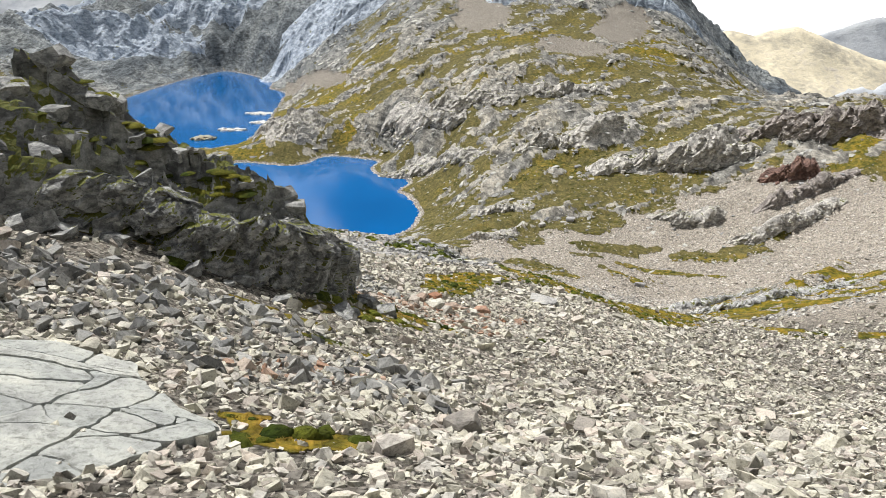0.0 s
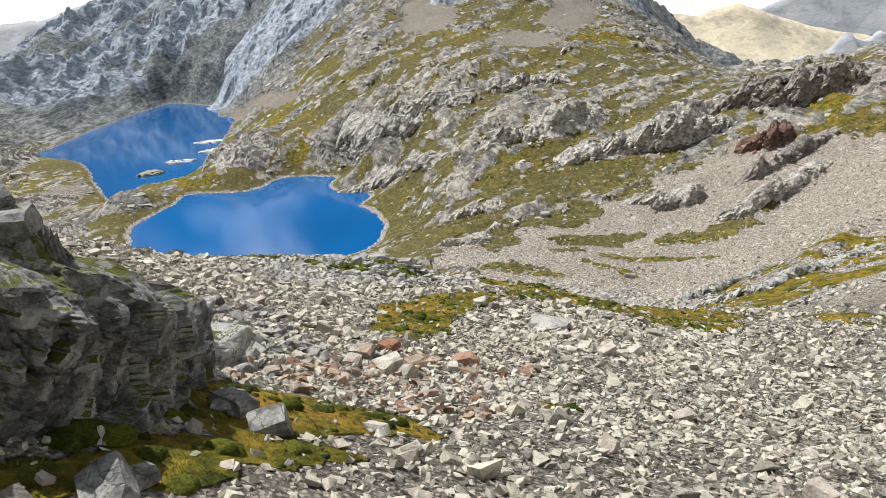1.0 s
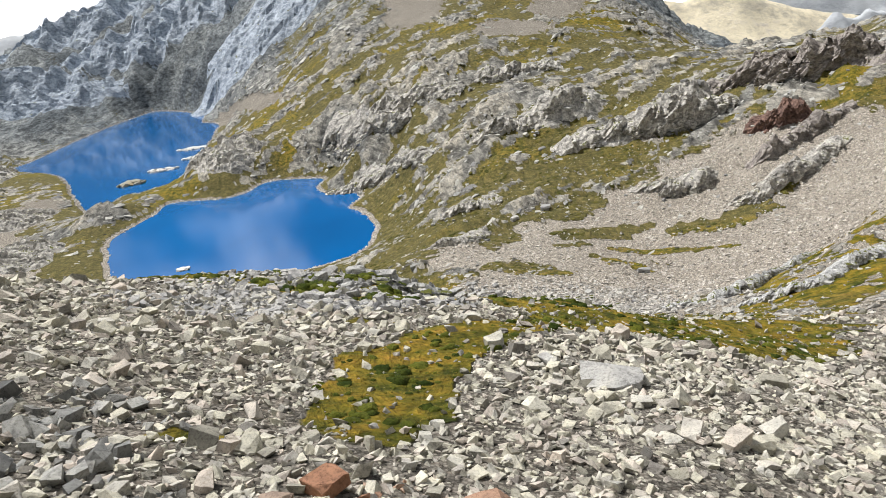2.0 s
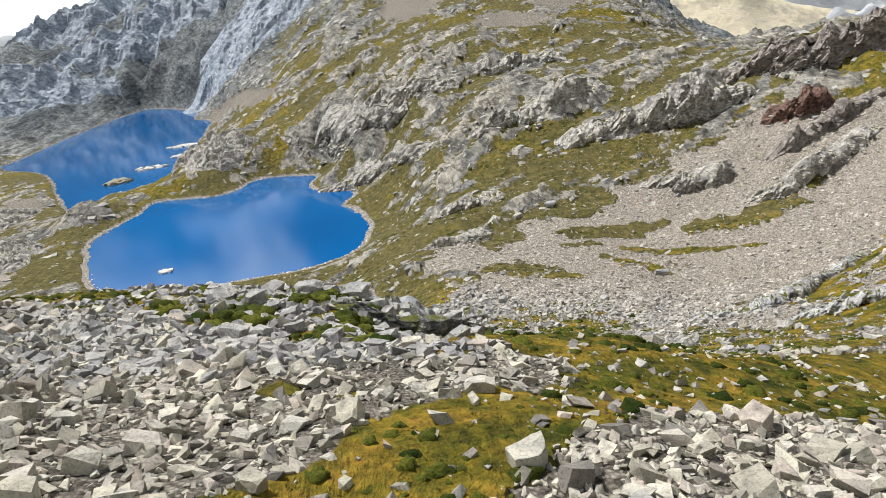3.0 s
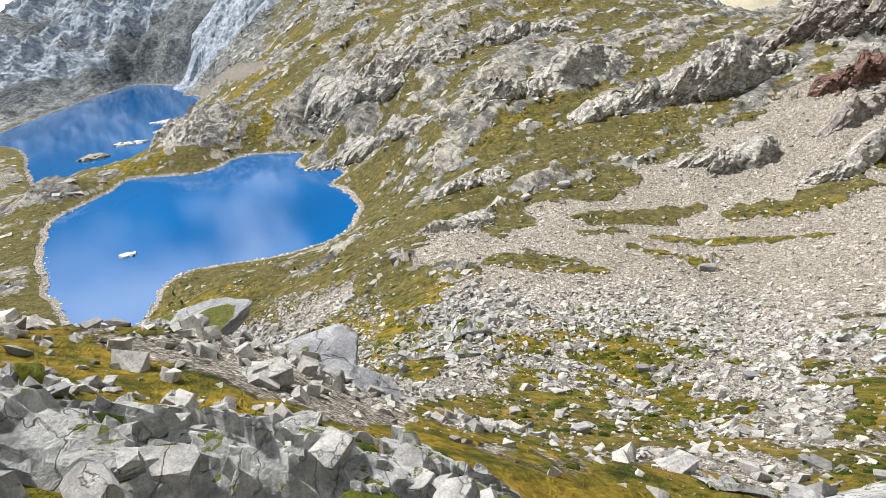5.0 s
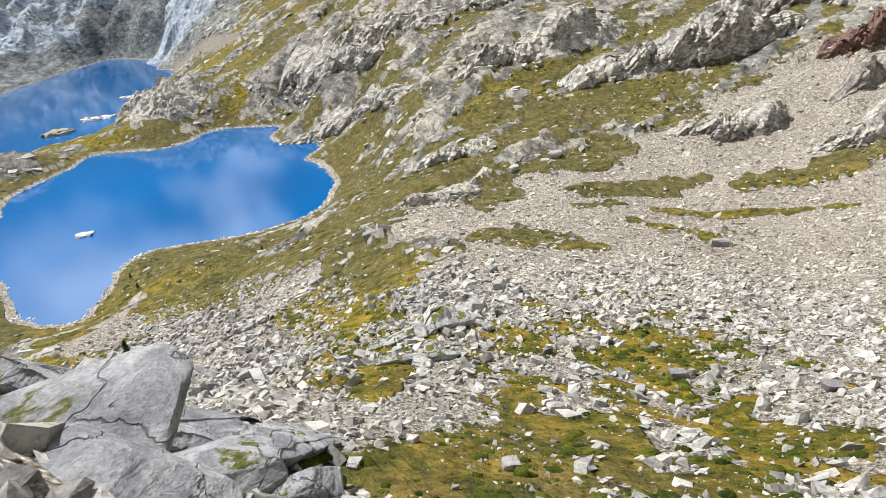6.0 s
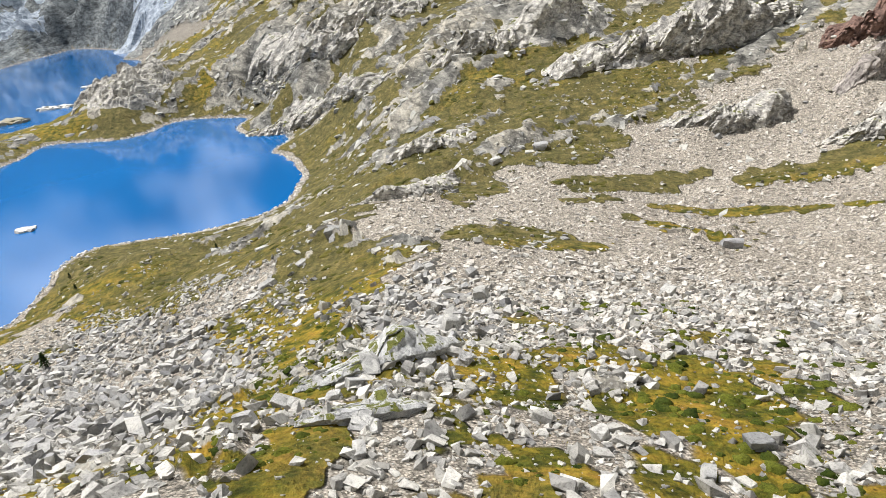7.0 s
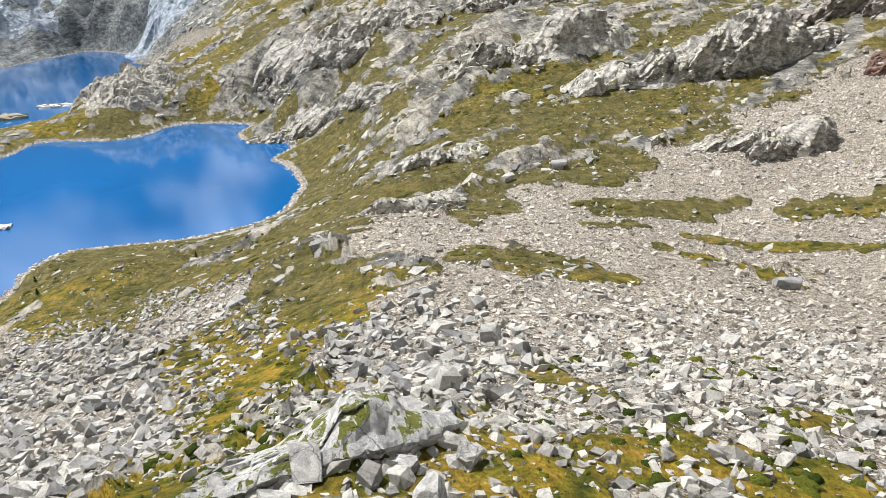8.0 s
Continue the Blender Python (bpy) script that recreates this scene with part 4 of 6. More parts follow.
build_scree("crest_rubble", 109, 9000, (-18, 7, 64, 87), crest_rubble, 0.16, 0.8, [pale_rock], "pale angular rubble on the crest", tilt=0.4, power=2.0, sunk=-0.08)


def valley_specks(x, y):
    return np.clip(valley_grass(x, y) + 0.6 * covered(x, y, [(20, 225, 60, 60, 0), (-20, 200, 40, 40, 0)]), 0, 1) * np.clip(0.1 + 1.4 * fbm(x / 9, y / 9, 3, 99), 0, 1) * (on_ground(x, y) > 0.8)


build_scree("turf_stones", 108, 16000, (-80, 120, 165, 300), valley_specks, 0.3, 1.3, [slope_rock], "pale stones scattered over the valley turf", tilt=0.3, power=3.0, sunk=0.0)


def turf_specks(x, y):
    return np.clip(slope_turf(x, y) + 0.6 * covered(x, y, TURF_NEAR), 0, 1) * np.clip(0.5 + 1.1 * fbm(x / 5, y / 5, 3, 97), 0, 1)


build_scree("turf_stones", 106, 32000, (-18, 44, 8, 150), turf_specks, 0.08, 0.5, [slope_rock], "small white stones lying in the turf", tilt=0.4, power=3.0, sunk=0.0)


def shore_stones():
    """Pale stones along the waterline of both lakes."""
    rng = np.random.default_rng(107)
    spots = []
    for line, count in ((NEAR_LAKE, 2600), (FAR_LAKE, 1800)):
        k, t = rng.integers(0, len(line), count), rng.uniform(size=(count, 1))
        spots.append(line[k] * (1 - t) + np.roll(line, -1, 0)[k] * t + rng.normal(size=(count, 2)) * 1.1)
    x, y = np.concatenate(spots).T
    z = on_ground(x, y)
    keep = (z > -0.5) & (z < 1.4)
    x, y, z = x[keep], y[keep], z[keep]
    sizes = 0.3 + 0.9 * rng.uniform(size=len(x)) ** 2
    me = strewn("shore_stones", rng, x, y, z, normals_of(x, y, 2.0), sizes, [shore_rock], 0.3, 0.0)
    tagged(new("shore_stones", me), "pale stones along the waterline of the lakes", "stones", kind="stuff")


shore_stones()


def build_slabs():
    rng = np.random.default_rng(104)
    a, d = np.radians(rng.uniform(-38, 42, 25000)), np.exp(rng.uniform(math.log(215), math.log(800), 25000))
    x, y = d * np.sin(a), d * np.cos(a) - 40
    keep = rng.uniform(size=len(x)) < hill_slabs(x, y)
    x, y = x[keep], y[keep]
    far = np.hypot(x, y + 40)
    sizes = (0.5 + 2.6 * rng.uniform(size=len(x)) ** 2.6) * np.clip(far / 330, 0.8, 2.0)
    z = on_ground(x, y)
    me = strewn("rock_slabs", rng, x, y, z, 0.55 * normals_of(x, y, 2.5) + np.array([0, 0, 0.45]), sizes, [hill_rock], 0.16, 0.18, 35, 30, (1.6, 1.05, 0.85))
    tagged(new("rock_slabs", me), "bare grey rock slabs cropping out of the hillside turf", "rock", kind="stuff")


build_slabs()



def ground_at(x, y):
    return float(on_ground(x, y))


def empty_thing(name, x, y, label, category, group=""):
    ob = new(name)
    ob.location = (x, y, ground_at(x, y))
    return tagged(ob, label, category, group)


def set_on(ob, x, y, height, yaw=0.0, tip=(0, 0), sunk=0.25):
    """Stands a rock on the ground, sunk by a share of its height."""
    ob.matrix_basis = pose(x, y, ground_at(x, y) + height * (0.5 - sunk), tip[0], tip[1], yaw)
    return ob


# ---------------------------------------------------------------- crags
def low_mound(seed, rings=4, sides=9):
    """A flat lumpy mound 1 across: points and triangles."""
    e, a = np.meshgrid(np.linspace(0, math.pi / 2, rings), np.linspace(0, 2 * math.pi, sides, endpoint=False), indexing="ij")
    r = 0.5 * (1 + 0.5 * fbm(np.cos(a) * 1.4 + seed, np.sin(a) * 1.4, 3, seed))
    p = np.stack([np.cos(a) * np.cos(e) * r, np.sin(a) * np.cos(e) * r, 0.16 * np.sin(e) - 0.06], 2).reshape(-1, 3)
    f = []
    for k in range(rings - 1):
        for i in range(sides):
            b, c = k * sides + i, k * sides + (i + 1) % sides
            f += [(b, c, c + sides), (b, c + sides, b + sides)]
    return p, np.array(f)


def crag(name, seed, cx, cy, rx, ry, turn, height, cell, step, mat, label, lean=0.5, loose=0, loose_mat=None, loose_size=1.0, power=0.7, broken=1.0, mossy=0):
    """A rock outcrop: ground broken into tilted, stepped blocks that rise to its middle, with fallen blocks round it."""
    thing = empty_thing(name, cx, cy, label, "crag")
    base = ground_at(cx, cy)
    c, s = math.cos(radians(turn)), math.sin(radians(turn))
    nu, nv = int(2.2 * rx / step), int(2.2 * ry / step)
    u, v = np.meshgrid(np.linspace(-1.25, 1.25, nu), np.linspace(-1.25, 1.25, nv), indexing="ij")
    x, y = cx + u * rx * c - v * ry * s, cy + u * rx * s + v * ry * c
    lu, lv = u * rx, v * ry
    wx, wy = lu + 0.5 * cell * fbm(lu / cell, lv / cell, 3, seed), lv + 0.5 * cell * fbm(lu / cell + 9, lv / cell, 3, seed + 4)
    a1, b1, dx1, dy1 = cells(wx / (1.7 * cell), wy / cell, seed)
    a2, b2, dx2, dy2 = cells(wx / (0.62 * cell), wy / (0.4 * cell), seed + 20)
    a3, b3, dx3, dy3 = cells(wx / (0.25 * cell), wy / (0.2 * cell), seed + 40)
    d = np.hypot(u, v) + 0.22 * fbm(lu / (0.5 * rx), lv / (0.5 * ry), 4, seed + 7)
    mass = np.clip(1 - d, -0.3, 1)
    mass = np.where(mass > 0, np.abs(mass) ** power, mass)
    rise = height * mass * (0.75 + 0.5 * a1)
    blocky = (a1 - 0.5) * 0.55 + lean * (b1 - 0.35) * dy1 * 0.8 + ((a2 - 0.5) * 0.34 + lean * (b2 - 0.4) * dy2 * 0.3) + (a3 - 0.5) * 0.12
    blocky = blocky * broken
    z = on_ground(x, y) + rise + cell * blocky * ramp(mass, -0.1, 0.25) - 0.25 * cell * (1 - ramp(mass, -0.25, 0.02))
    i = np.arange(nu * nv).reshape(nu, nv)
    faces = np.stack([i[:-1, :-1].ravel(), i[1:, :-1].ravel(), i[1:, 1:].ravel(), i[:-1, 1:].ravel()], 1)
    me = mesh_of("rock_mass", np.stack([x.ravel() - cx, y.ravel() - cy, z.ravel() - base], 1), faces, [mat])
    part("rock_mass", me, thing)
    rng = np.random.default_rng(seed)
    for k in range(loose):
        a, far = rng.uniform(0, 2 * math.pi), rng.uniform(0.25, 1.05)
        px, py = math.cos(a) * far * rx, math.sin(a) * far * ry
        size = loose_size * rng.uniform(0.4, 1.4)
        wx, wy = cx + px * c - py * s, cy + px * s + py * c
        near = np.argmin((x - wx) ** 2 + (y - wy) ** 2)
        ob = part("block", boulder_mesh(seed + k, (size * rng.uniform(1.1, 1.7), size, size * rng.uniform(0.5, 0.9)), [loose_mat], 10, 0.04, 0.75), thing)
        ob.matrix_basis = pose(wx - cx, wy - cy, float(z.ravel()[near]) - base - size * 0.12, rng.normal() * 14, rng.normal() * 14, rng.uniform(0, 360))
    if mossy:
        dz = np.abs(np.gradient(z, axis=0)) + np.abs(np.gradient(z, axis=1))
        spots = np.where((dz < 1.5 * step).ravel() & (mass > 0.02).ravel())[0]
        spots = spots[np.argsort(fbm(x.ravel()[spots] / 1.7, y.ravel()[spots] / 1.7, 3, seed + 60) + 0.25 * rng.normal(size=len(spots)))[-mossy:]]
        lx, ly, lz = x.ravel()[spots] - cx, y.ravel()[spots] - cy, z.ravel()[spots] - base - 0.03
        shape, tri = low_mound(seed)
        size, a = rng.uniform(0.3, 1.1, len(spots)), rng.uniform(0, 2 * math.pi, len(spots))
        p = shape[None] * size[:, None, None]
        p = np.stack([p[..., 0] * np.cos(a)[:, None] - p[..., 1] * np.sin(a)[:, None], p[..., 0] * np.sin(a)[:, None] + p[..., 1] * np.cos(a)[:, None], p[..., 2]], 2)
        p = p + np.stack([lx, ly, lz], 1)[:, None]
        f = tri[None] + (np.arange(len(spots)) * len(shape))[:, None, None]
        growth = part("moss", mesh_of("moss", p.reshape(-1, 3), f.reshape(-1, 3), [ledge_moss], True), thing)
        tagged(growth, "golden green moss and grass on the ledges", kind="stuff")
    return thing


crag("crag", 200, -19.4, 28.6, 14.0, 5.0, 14, 6.2, 2.3, 0.14, crag_face, "dark grey broken crag with mossy ledges above scree", 0.8, 150, crag_rock, 1.1, 0.75, 1.15, 1000)
crag("rock_ledge", 320, 0.2, 81.6, 4.5, 2.6, 4, 0.35, 1.3, 0.1, ledge_face, "pale rounded rock ledge with turf in its hollows", 0.5, 16, ledge_block, 0.55)
crag("rock_ledge", 330, 4.2, 83.4, 3.6, 2.2, -20, 0.35, 1.3, 0.1, ledge_face, "pale slabs and turf at the brink of the ledge", 0.5, 14, ledge_block, 0.6)
crag("cliff", 450, 192, 268, 26, 16, 30, 5.0, 6.0, 0.6, brown_face, "brown-grey rocks along the ridge", 0.7, 26, hill_block, 3.0, broken=0.42)
crag("cliff", 520, 114, 300, 38, 11, 20, 5.0, 6.0, 0.65, hill_face, "broken grey cliff band on the hillside", 0.7, 30, hill_block, 2.2, broken=0.42)
crag("cliff", 540, 78, 327, 24, 12, 25, 4.5, 5.5, 0.6, hill_face, "rounded grey rock knoll on the hillside", 0.7, 26, hill_block, 2.2, broken=0.42)
crag("crag", 700, -222, 405, 30, 22, 20, 7.0, 6.0, 0.7, hill_face, "dark turfy knoll with grey rocks by the lake", 0.7, 10, hill_block, 1.5)
crag("crag", 710, -178, 335, 20, 26, 20, 4.0, 5.0, 0.6, hill_face, "turfy bank with grey rocks by the lake", 0.7, 10, hill_block, 1.7)
crag("crag", 720, -104, 456, 24, 34, 20, 5.0, 5.0, 0.7, hill_face, "rocky turf hump between the two lakes", 0.7, 12, hill_block, 1.7)
crag("crag", 730, -330, 560, 40, 50, 10, 9.0, 8.0, 1.0, hill_face, "grey rocky shoulder beyond the far lake", 0.7, 8, hill_block, 3.0)
crag("far_cliff", 800, -500, 1270, 300, 110, 18, 22.0, 22.0, 3.6, hazy_far_face, "grey cliffs beyond the far lake, coloured blue for haze", 0.6, broken=0.6)
crag("far_cliff", 810, -250, 1090, 200, 90, 22, 28.0, 18.0, 2.9, hazy_far_face, "steep grey cliffs above the head of the far lake", 0.6, broken=0.6)
crag("far_cliff", 820, -640, 1130, 140, 90, 30, 8.0, 16.0, 2.4, hazy_far_face, "grey rocky shoulder beyond the far lake", 0.6, broken=0.5)
crag("far_cliff", 830, -60, 860, 170, 80, 30, 16.0, 14.0, 2.4, hazy_far_face, "grey cliffs high on the massif", 0.6, broken=0.5)
crag("far_cliff", 840, 150, 700, 120, 50, 10, 16.0, 12.0, 1.6, hazy_far_face, "grey cliffs high on the massif", 0.6, broken=0.5)
crag("far_cliff", 850, -420, 900, 110, 80, 10, 10.0, 11.0, 1.8, hazy_far_face, "grey rocks sloping down to the far lake", 0.6, broken=0.5)


def bluff(name, seed, line, back, bed, step, mat, label, undercut=0.3, rough=1.0, dip=0.35, blocks=0, block_mat=None, block_size=1.0, sunk=1.0, joint=2.3, ragged=0.35, shelf=0.0):
    """A rock step: a bedded, broken face below a lip line of (x, y, height over the ground), and a top that runs back into the slope. The face looks to the right of the line."""
    thing = empty_thing(name, line[0][0], line[0][1], label, "rock face")
    base = Vector(thing.location)
    line = np.array(line, float)
    along = np.r_[0, np.cumsum(np.hypot(*np.diff(line[:, :2], axis=0).T))]
    count = max(8, int(along[-1] / step))
    s = np.linspace(0, along[-1], count)
    px, py, tall = (np.interp(s, along, line[:, k]) for k in range(3))
    for arr in (px, py, tall):
        soft = max(1, int(0.04 * count))
        arr[:] = np.convolve(np.pad(arr, soft, mode="edge"), np.ones(2 * soft + 1) / (2 * soft + 1), "valid")
    tx, ty = np.gradient(px), np.gradient(py)
    norm = np.hypot(tx, ty) + 1e-9
    ox, oy = ty / norm, -tx / norm
    tall = tall * np.clip(0.9 + ragged * fbm(s / (2.5 * bed), s * 0 + seed, 4, seed, 0.6), 0.1, 2)
    lip = on_ground(px, py) + tall
    foot = on_ground(px + ox * 0.4 * bed, py + oy * 0.4 * bed) - sunk * 0.5 * bed
    high = float(np.max(lip - foot))
    rows, top_rows = max(8, int(high / step)), max(8, int(back / (1.3 * step)))
    w = np.r_[np.linspace(0, 1, rows), 1 + np.linspace(0, 1, top_rows + 1)[1:]]
    S, W = np.meshgrid(s, w, indexing="ij")
    up, inward = np.minimum(W, 1), np.maximum(W - 1, 0)
    z = foot[:, None] + (lip - foot)[:, None] * up
    # stepped blocks along the beds
    zz = z - lip.mean() - dip * S + inward * back * 0.8
    wu, wv = S + 0.4 * bed * fbm(S / bed, zz / bed, 3, seed + 1), zz + 0.3 * bed * fbm(S / bed + 5, zz / bed, 3, seed + 2)
    a1, b1, dx1, dy1 = cells(wu / (joint * bed), wv / bed, seed + 3)
    a2, b2, dx2, dy2 = cells(wu / (0.4 * joint * bed), wv / (0.42 * bed), seed + 5)
    a3, b3, dx3, dy3 = cells(wu / (0.36 * bed), wv / (0.2 * bed), seed + 7)
    out = rough * bed * (0.55 * (a1 - 0.5) + 0.28 * (b1 - 0.5) * dy1 + 0.26 * (a2 - 0.5) + 0.2 * (b2 - 0.5) * dx2 + 0.10 * (a3 - 0.5)) + 0.12 * bed * fbm(wu / (0.3 * bed), wv / (0.3 * bed), 4, seed + 9)
    shape = undercut * (up ** 1.6 - 0.55) * np.minimum(1, (lip - foot)[:, None] / (0.6 * high))
    push = shape + out * (1 - ramp(inward, 0.0, 0.5) * 0.5) * ramp(tall, 0.0, 0.35 * tall.max())[:, None]
    push = push - 0.30 * bed * ramp(up, 0.86, 1.0)
    x = px[:, None] + ox[:, None] * (push - inward * back)
    y = py[:, None] + oy[:, None] * (push - inward * back)
    ground = on_ground(x, y)
    fall = ramp(inward, shelf, 1.0)
    drop = np.clip(lip[:, None] - on_ground(px, py)[:, None], 0, None)
    top = ground + drop * (1 - fall) - 0.3 * bed * ramp(inward, 0.75, 1.0) + rough * bed * (0.30 * (a1 - 0.5) + 0.16 * (a2 - 0.5) + 0.06 * (a3 - 0.5) - 0.25 * dy1 * (b1 - 0.3)) * ramp(inward, 0.0, 0.12) * (1 - 0.6 * fall)
    z = np.where(W > 1, top, z)
    i = np.arange(z.size).reshape(z.shape)
    faces = np.stack([i[:-1, :-1].ravel(), i[1:, :-1].ravel(), i[1:, 1:].ravel(), i[:-1, 1:].ravel()], 1)
    part("rock_face", mesh_of("rock_face", np.stack([x.ravel() - base.x, y.ravel() - base.y, z.ravel() - base.z], 1), faces, [mat]), thing)
    rng = np.random.default_rng(seed)
    for k in range(blocks):
        at, size = rng.integers(2, count - 2), block_size * rng.uniform(0.4, 1.3)
        off = rng.uniform(0.2, 1.6) * bed * (1 if k % 3 else -1)
        bx, by = px[at] + ox[at] * off, py[at] + oy[at] * off
        ob = part("block", boulder_mesh(seed + k, (size * rng.uniform(1.0, 1.7), size, size * rng.uniform(0.5, 0.9)), [block_mat], 8, 0.04, 0.75), thing)
        height = ground_at(bx, by) + (tall[at] * 0.85 if off < 0 else 0.15 * size)
        ob.matrix_basis = pose(bx - base.x, by - base.y, height - base.z, rng.normal() * 14, rng.normal() * 14, rng.uniform(0, 360))
    return thing


bluff("crag", 1300, [(-17, 24.0, 0.8), (-14, 24.8, 2.2), (-11, 25.2, 2.7), (-8.2, 25.4, 3.3), (-6.2, 26.1, 3.7), (-4.9, 28.0, 3.5), (-4.7, 31.0, 3.4), (-5.6, 34.2, 2.9), (-6.6, 37.5, 1.7), (-7.6, 41.0, 0.3)], 5.0, 1.4, 0.075, toe_face, "dark toe of the crag with mossy ledges", 0.2, 1.12, 0.5, 34, crag_rock, 0.7, shelf=0.45, joint=1.3)
crag("crag", 231, -9.2, 29.8, 4.6, 3.4, 35, 4.4, 1.5, 0.09, crag_face, "dark shoulder of the crag with mossy cracks", 0.8, 24, crag_rock, 0.9, 0.5, 1.2, 160)
bluff("overhanging_crag", 1310, [(-1.4, 75.4, 0.1), (0.6, 75.0, 0.6), (2.0, 75.2, 1.2), (3.2, 75.8, 1.9), (4.3, 77.0, 1.9), (5.4, 77.8, 1.6), (6.3, 79.0, 1.3), (6.7, 81.6, 0.9), (6.4, 84.2, 0.1)], 2.6, 0.9, 0.05, overhang_face, "dark steep overhanging rock face under a mossy ledge", 1.3, 1.25, 0.3, 6, ledge_block, 0.6)
bluff("slab_outcrop", 1320, [(-12, 107, 0.2), (-9.0, 105.2, 2.0), (-6.4, 104.2, 2.7), (-4.2, 103.4, 2.5), (-2.0, 102.6, 1.7), (0.0, 102.0, 1.6), (1.8, 101.9, 1.5), (3.2, 102.7, 1.1), (4.3, 105.0, 0.2)], 5.5, 1.9, 0.07, slab_face, "smooth blue-grey slab outcrop with a dark undercut", 0.9, 0.45, 0.2, 6, ledge_block, 0.9)
bluff("slab_outcrop", 1330, [(3.5, 127.4, 0.1), (5.8, 126.6, 0.4), (8.2, 127.2, 0.6), (10.4, 128.2, 0.8), (12.4, 130.0, 0.7), (13.6, 132.4, 0.2)], 5.0, 1.5, 0.11, ledge_face, "pale grey worn slabs of a knoll bedded in turf", 0.3, 0.5, 0.3, 12, ledge_block, 0.9)
bluff("slab_outcrop", 1335, [(4.6, 120.6, 0.1), (6.6, 120.2, 0.6), (9.0, 120.8, 0.7), (10.4, 122.2, 0.1)], 3.4, 1.0, 0.11, ledge_face, "low pale slabs bedded in turf", 0.2, 0.6, 0.3, 6, ledge_block, 0.7)
bluff("slab_outcrop", 1340, [(13, 87.0, 0.1), (16.5, 86.6, 0.3), (21, 87.4, 0.4), (26, 89.4, 0.3), (31, 91.5, 0.1)], 2.6, 0.8, 0.11, ledge_face, "white slabs breaking through golden turf", 0.2, 0.7, 0.3, 5, ledge_block, 0.5)
HILL_STEPS = (
    ("cliff", [(64, 285, 0.5), (70, 286, 4.5), (85, 288, 7.0), (99, 281, 8.0), (112, 278, 8.5), (125, 278, 7.0), (134, 280, 2.0)], 16, 4.2, 0.40, hill_face, "broken grey cliff band above the scree"),
    ("cliff", [(54, 314, 0.5), (60, 314, 4.0), (70, 318, 6.5), (82, 324, 6.5), (96, 338, 2.0)], 18, 4.6, 0.5, hill_face, "rounded grey rock knoll on the hillside"),
    ("cliff", [(122, 255, 1.0), (126, 251, 5.0), (129, 248, 9.0), (133, 246.5, 9.5), (137, 246, 7.0), (141, 245, 1.0)], 14, 3.6, 0.36, red_face, "rust-red rock face at the cliff foot"),
    ("cliff", [(128, 300, 1.0), (137, 299, 6.0), (143, 289, 9.0), (148, 276, 10.0), (161, 270, 10.0), (178, 262, 6.0)], 20, 5.0, 0.5, brown_face, "dark brown-grey cliff along the ridge"),
    ("crag", [(75, 243, 0.3), (78, 238, 2.4), (84, 231, 4.0), (92, 229, 4.6), (100, 232, 4.0), (105, 238, 0.6)], 12, 2.6, 0.26, hill_face, "weathered grey outcrop standing in the scree fan"),
    ("crag", [(95, 214, 0.4), (97, 209, 3.2), (101, 204, 4.4), (108, 206, 3.8), (122, 212, 3.2), (138, 220, 1.0)], 10, 2.6, 0.28, hill_face, "long slanting grey rock rib beside the scree fan"),
    ("crag", [(110, 230, 0.4), (115, 229, 3.0), (126, 231, 4.0), (138, 234, 4.0), (150, 236, 1.0)], 9, 2.8, 0.32, brown_face, "dark slanting rock rib above the scree"),
    ("crag", [(-42, 430, 0.5), (-36, 424, 5.0), (-18, 401, 6.0), (5, 384, 6.0), (14, 384, 1.0)], 24, 5.0, 0.6, hill_face, "grey slabby rock nose above the lake"),
    ("crag", [(-14, 412, 0.5), (-8, 408, 4.0), (12, 402, 5.0), (32, 389, 4.0), (40, 386, 0.6)], 22, 5.0, 0.6, hill_face, "grey slabs breaking through the turf"),
    ("crag", [(6, 221, 0.2), (10, 217, 1.8), (17, 215, 2.4), (24, 222, 1.8), (27, 228, 0.3)], 9, 2.0, 0.25, hill_face, "low grey outcrop in the turf"),
    ("crag", [(38, 123, 0.1), (41, 119, 0.9), (45, 117, 1.3), (52, 120, 1.2), (62, 127, 0.9), (74, 136, 0.2)], 7, 1.5, 0.16, ledge_face, "slanting pale rock rib with turf between"),
    ("crag", [(42, 108, 0.1), (45, 104, 0.8), (50, 101, 1.0), (63, 108, 1.0), (78, 114, 0.3)], 6, 1.5, 0.17, ledge_face, "pale rocks and turf along the brink of the slope"),
    ("crag", [(33, 322, 0.3), (38, 319, 3.0), (48, 316, 3.6), (62, 315, 2.6), (66, 316, 0.3)], 14, 3.6, 0.42, hill_face, "grey slabs breaking through the turf"),
    ("crag", [(-40, 371, 0.3), (-34, 368, 2.6), (-26, 367, 3.2), (-13, 367, 2.6), (-8, 368, 0.3)], 12, 3.4, 0.42, hill_face, "grey slabs above the lake shore"),
    ("crag", [(-24, 376, 0.3), (-16, 368, 2.6), (-3, 354, 3.4), (8, 338, 3.0), (13, 328, 0.3)], 14, 3.6, 0.42, hill_face, "grey slabs breaking through the turf"),
    ("crag", [(12, 258, 0.2), (16, 255, 1.6), (26, 255, 2.0), (37, 259, 0.3)], 9, 2.4, 0.3, hill_face, "low grey slabs bedded in the valley turf"),
    ("crag", [(48, 402, 0.4), (55, 398, 4.0), (72, 398, 5.0), (92, 394, 4.0), (98, 394, 0.4)], 20, 5.0, 0.6, hill_face, "grey rock band high on the hillside"),
)
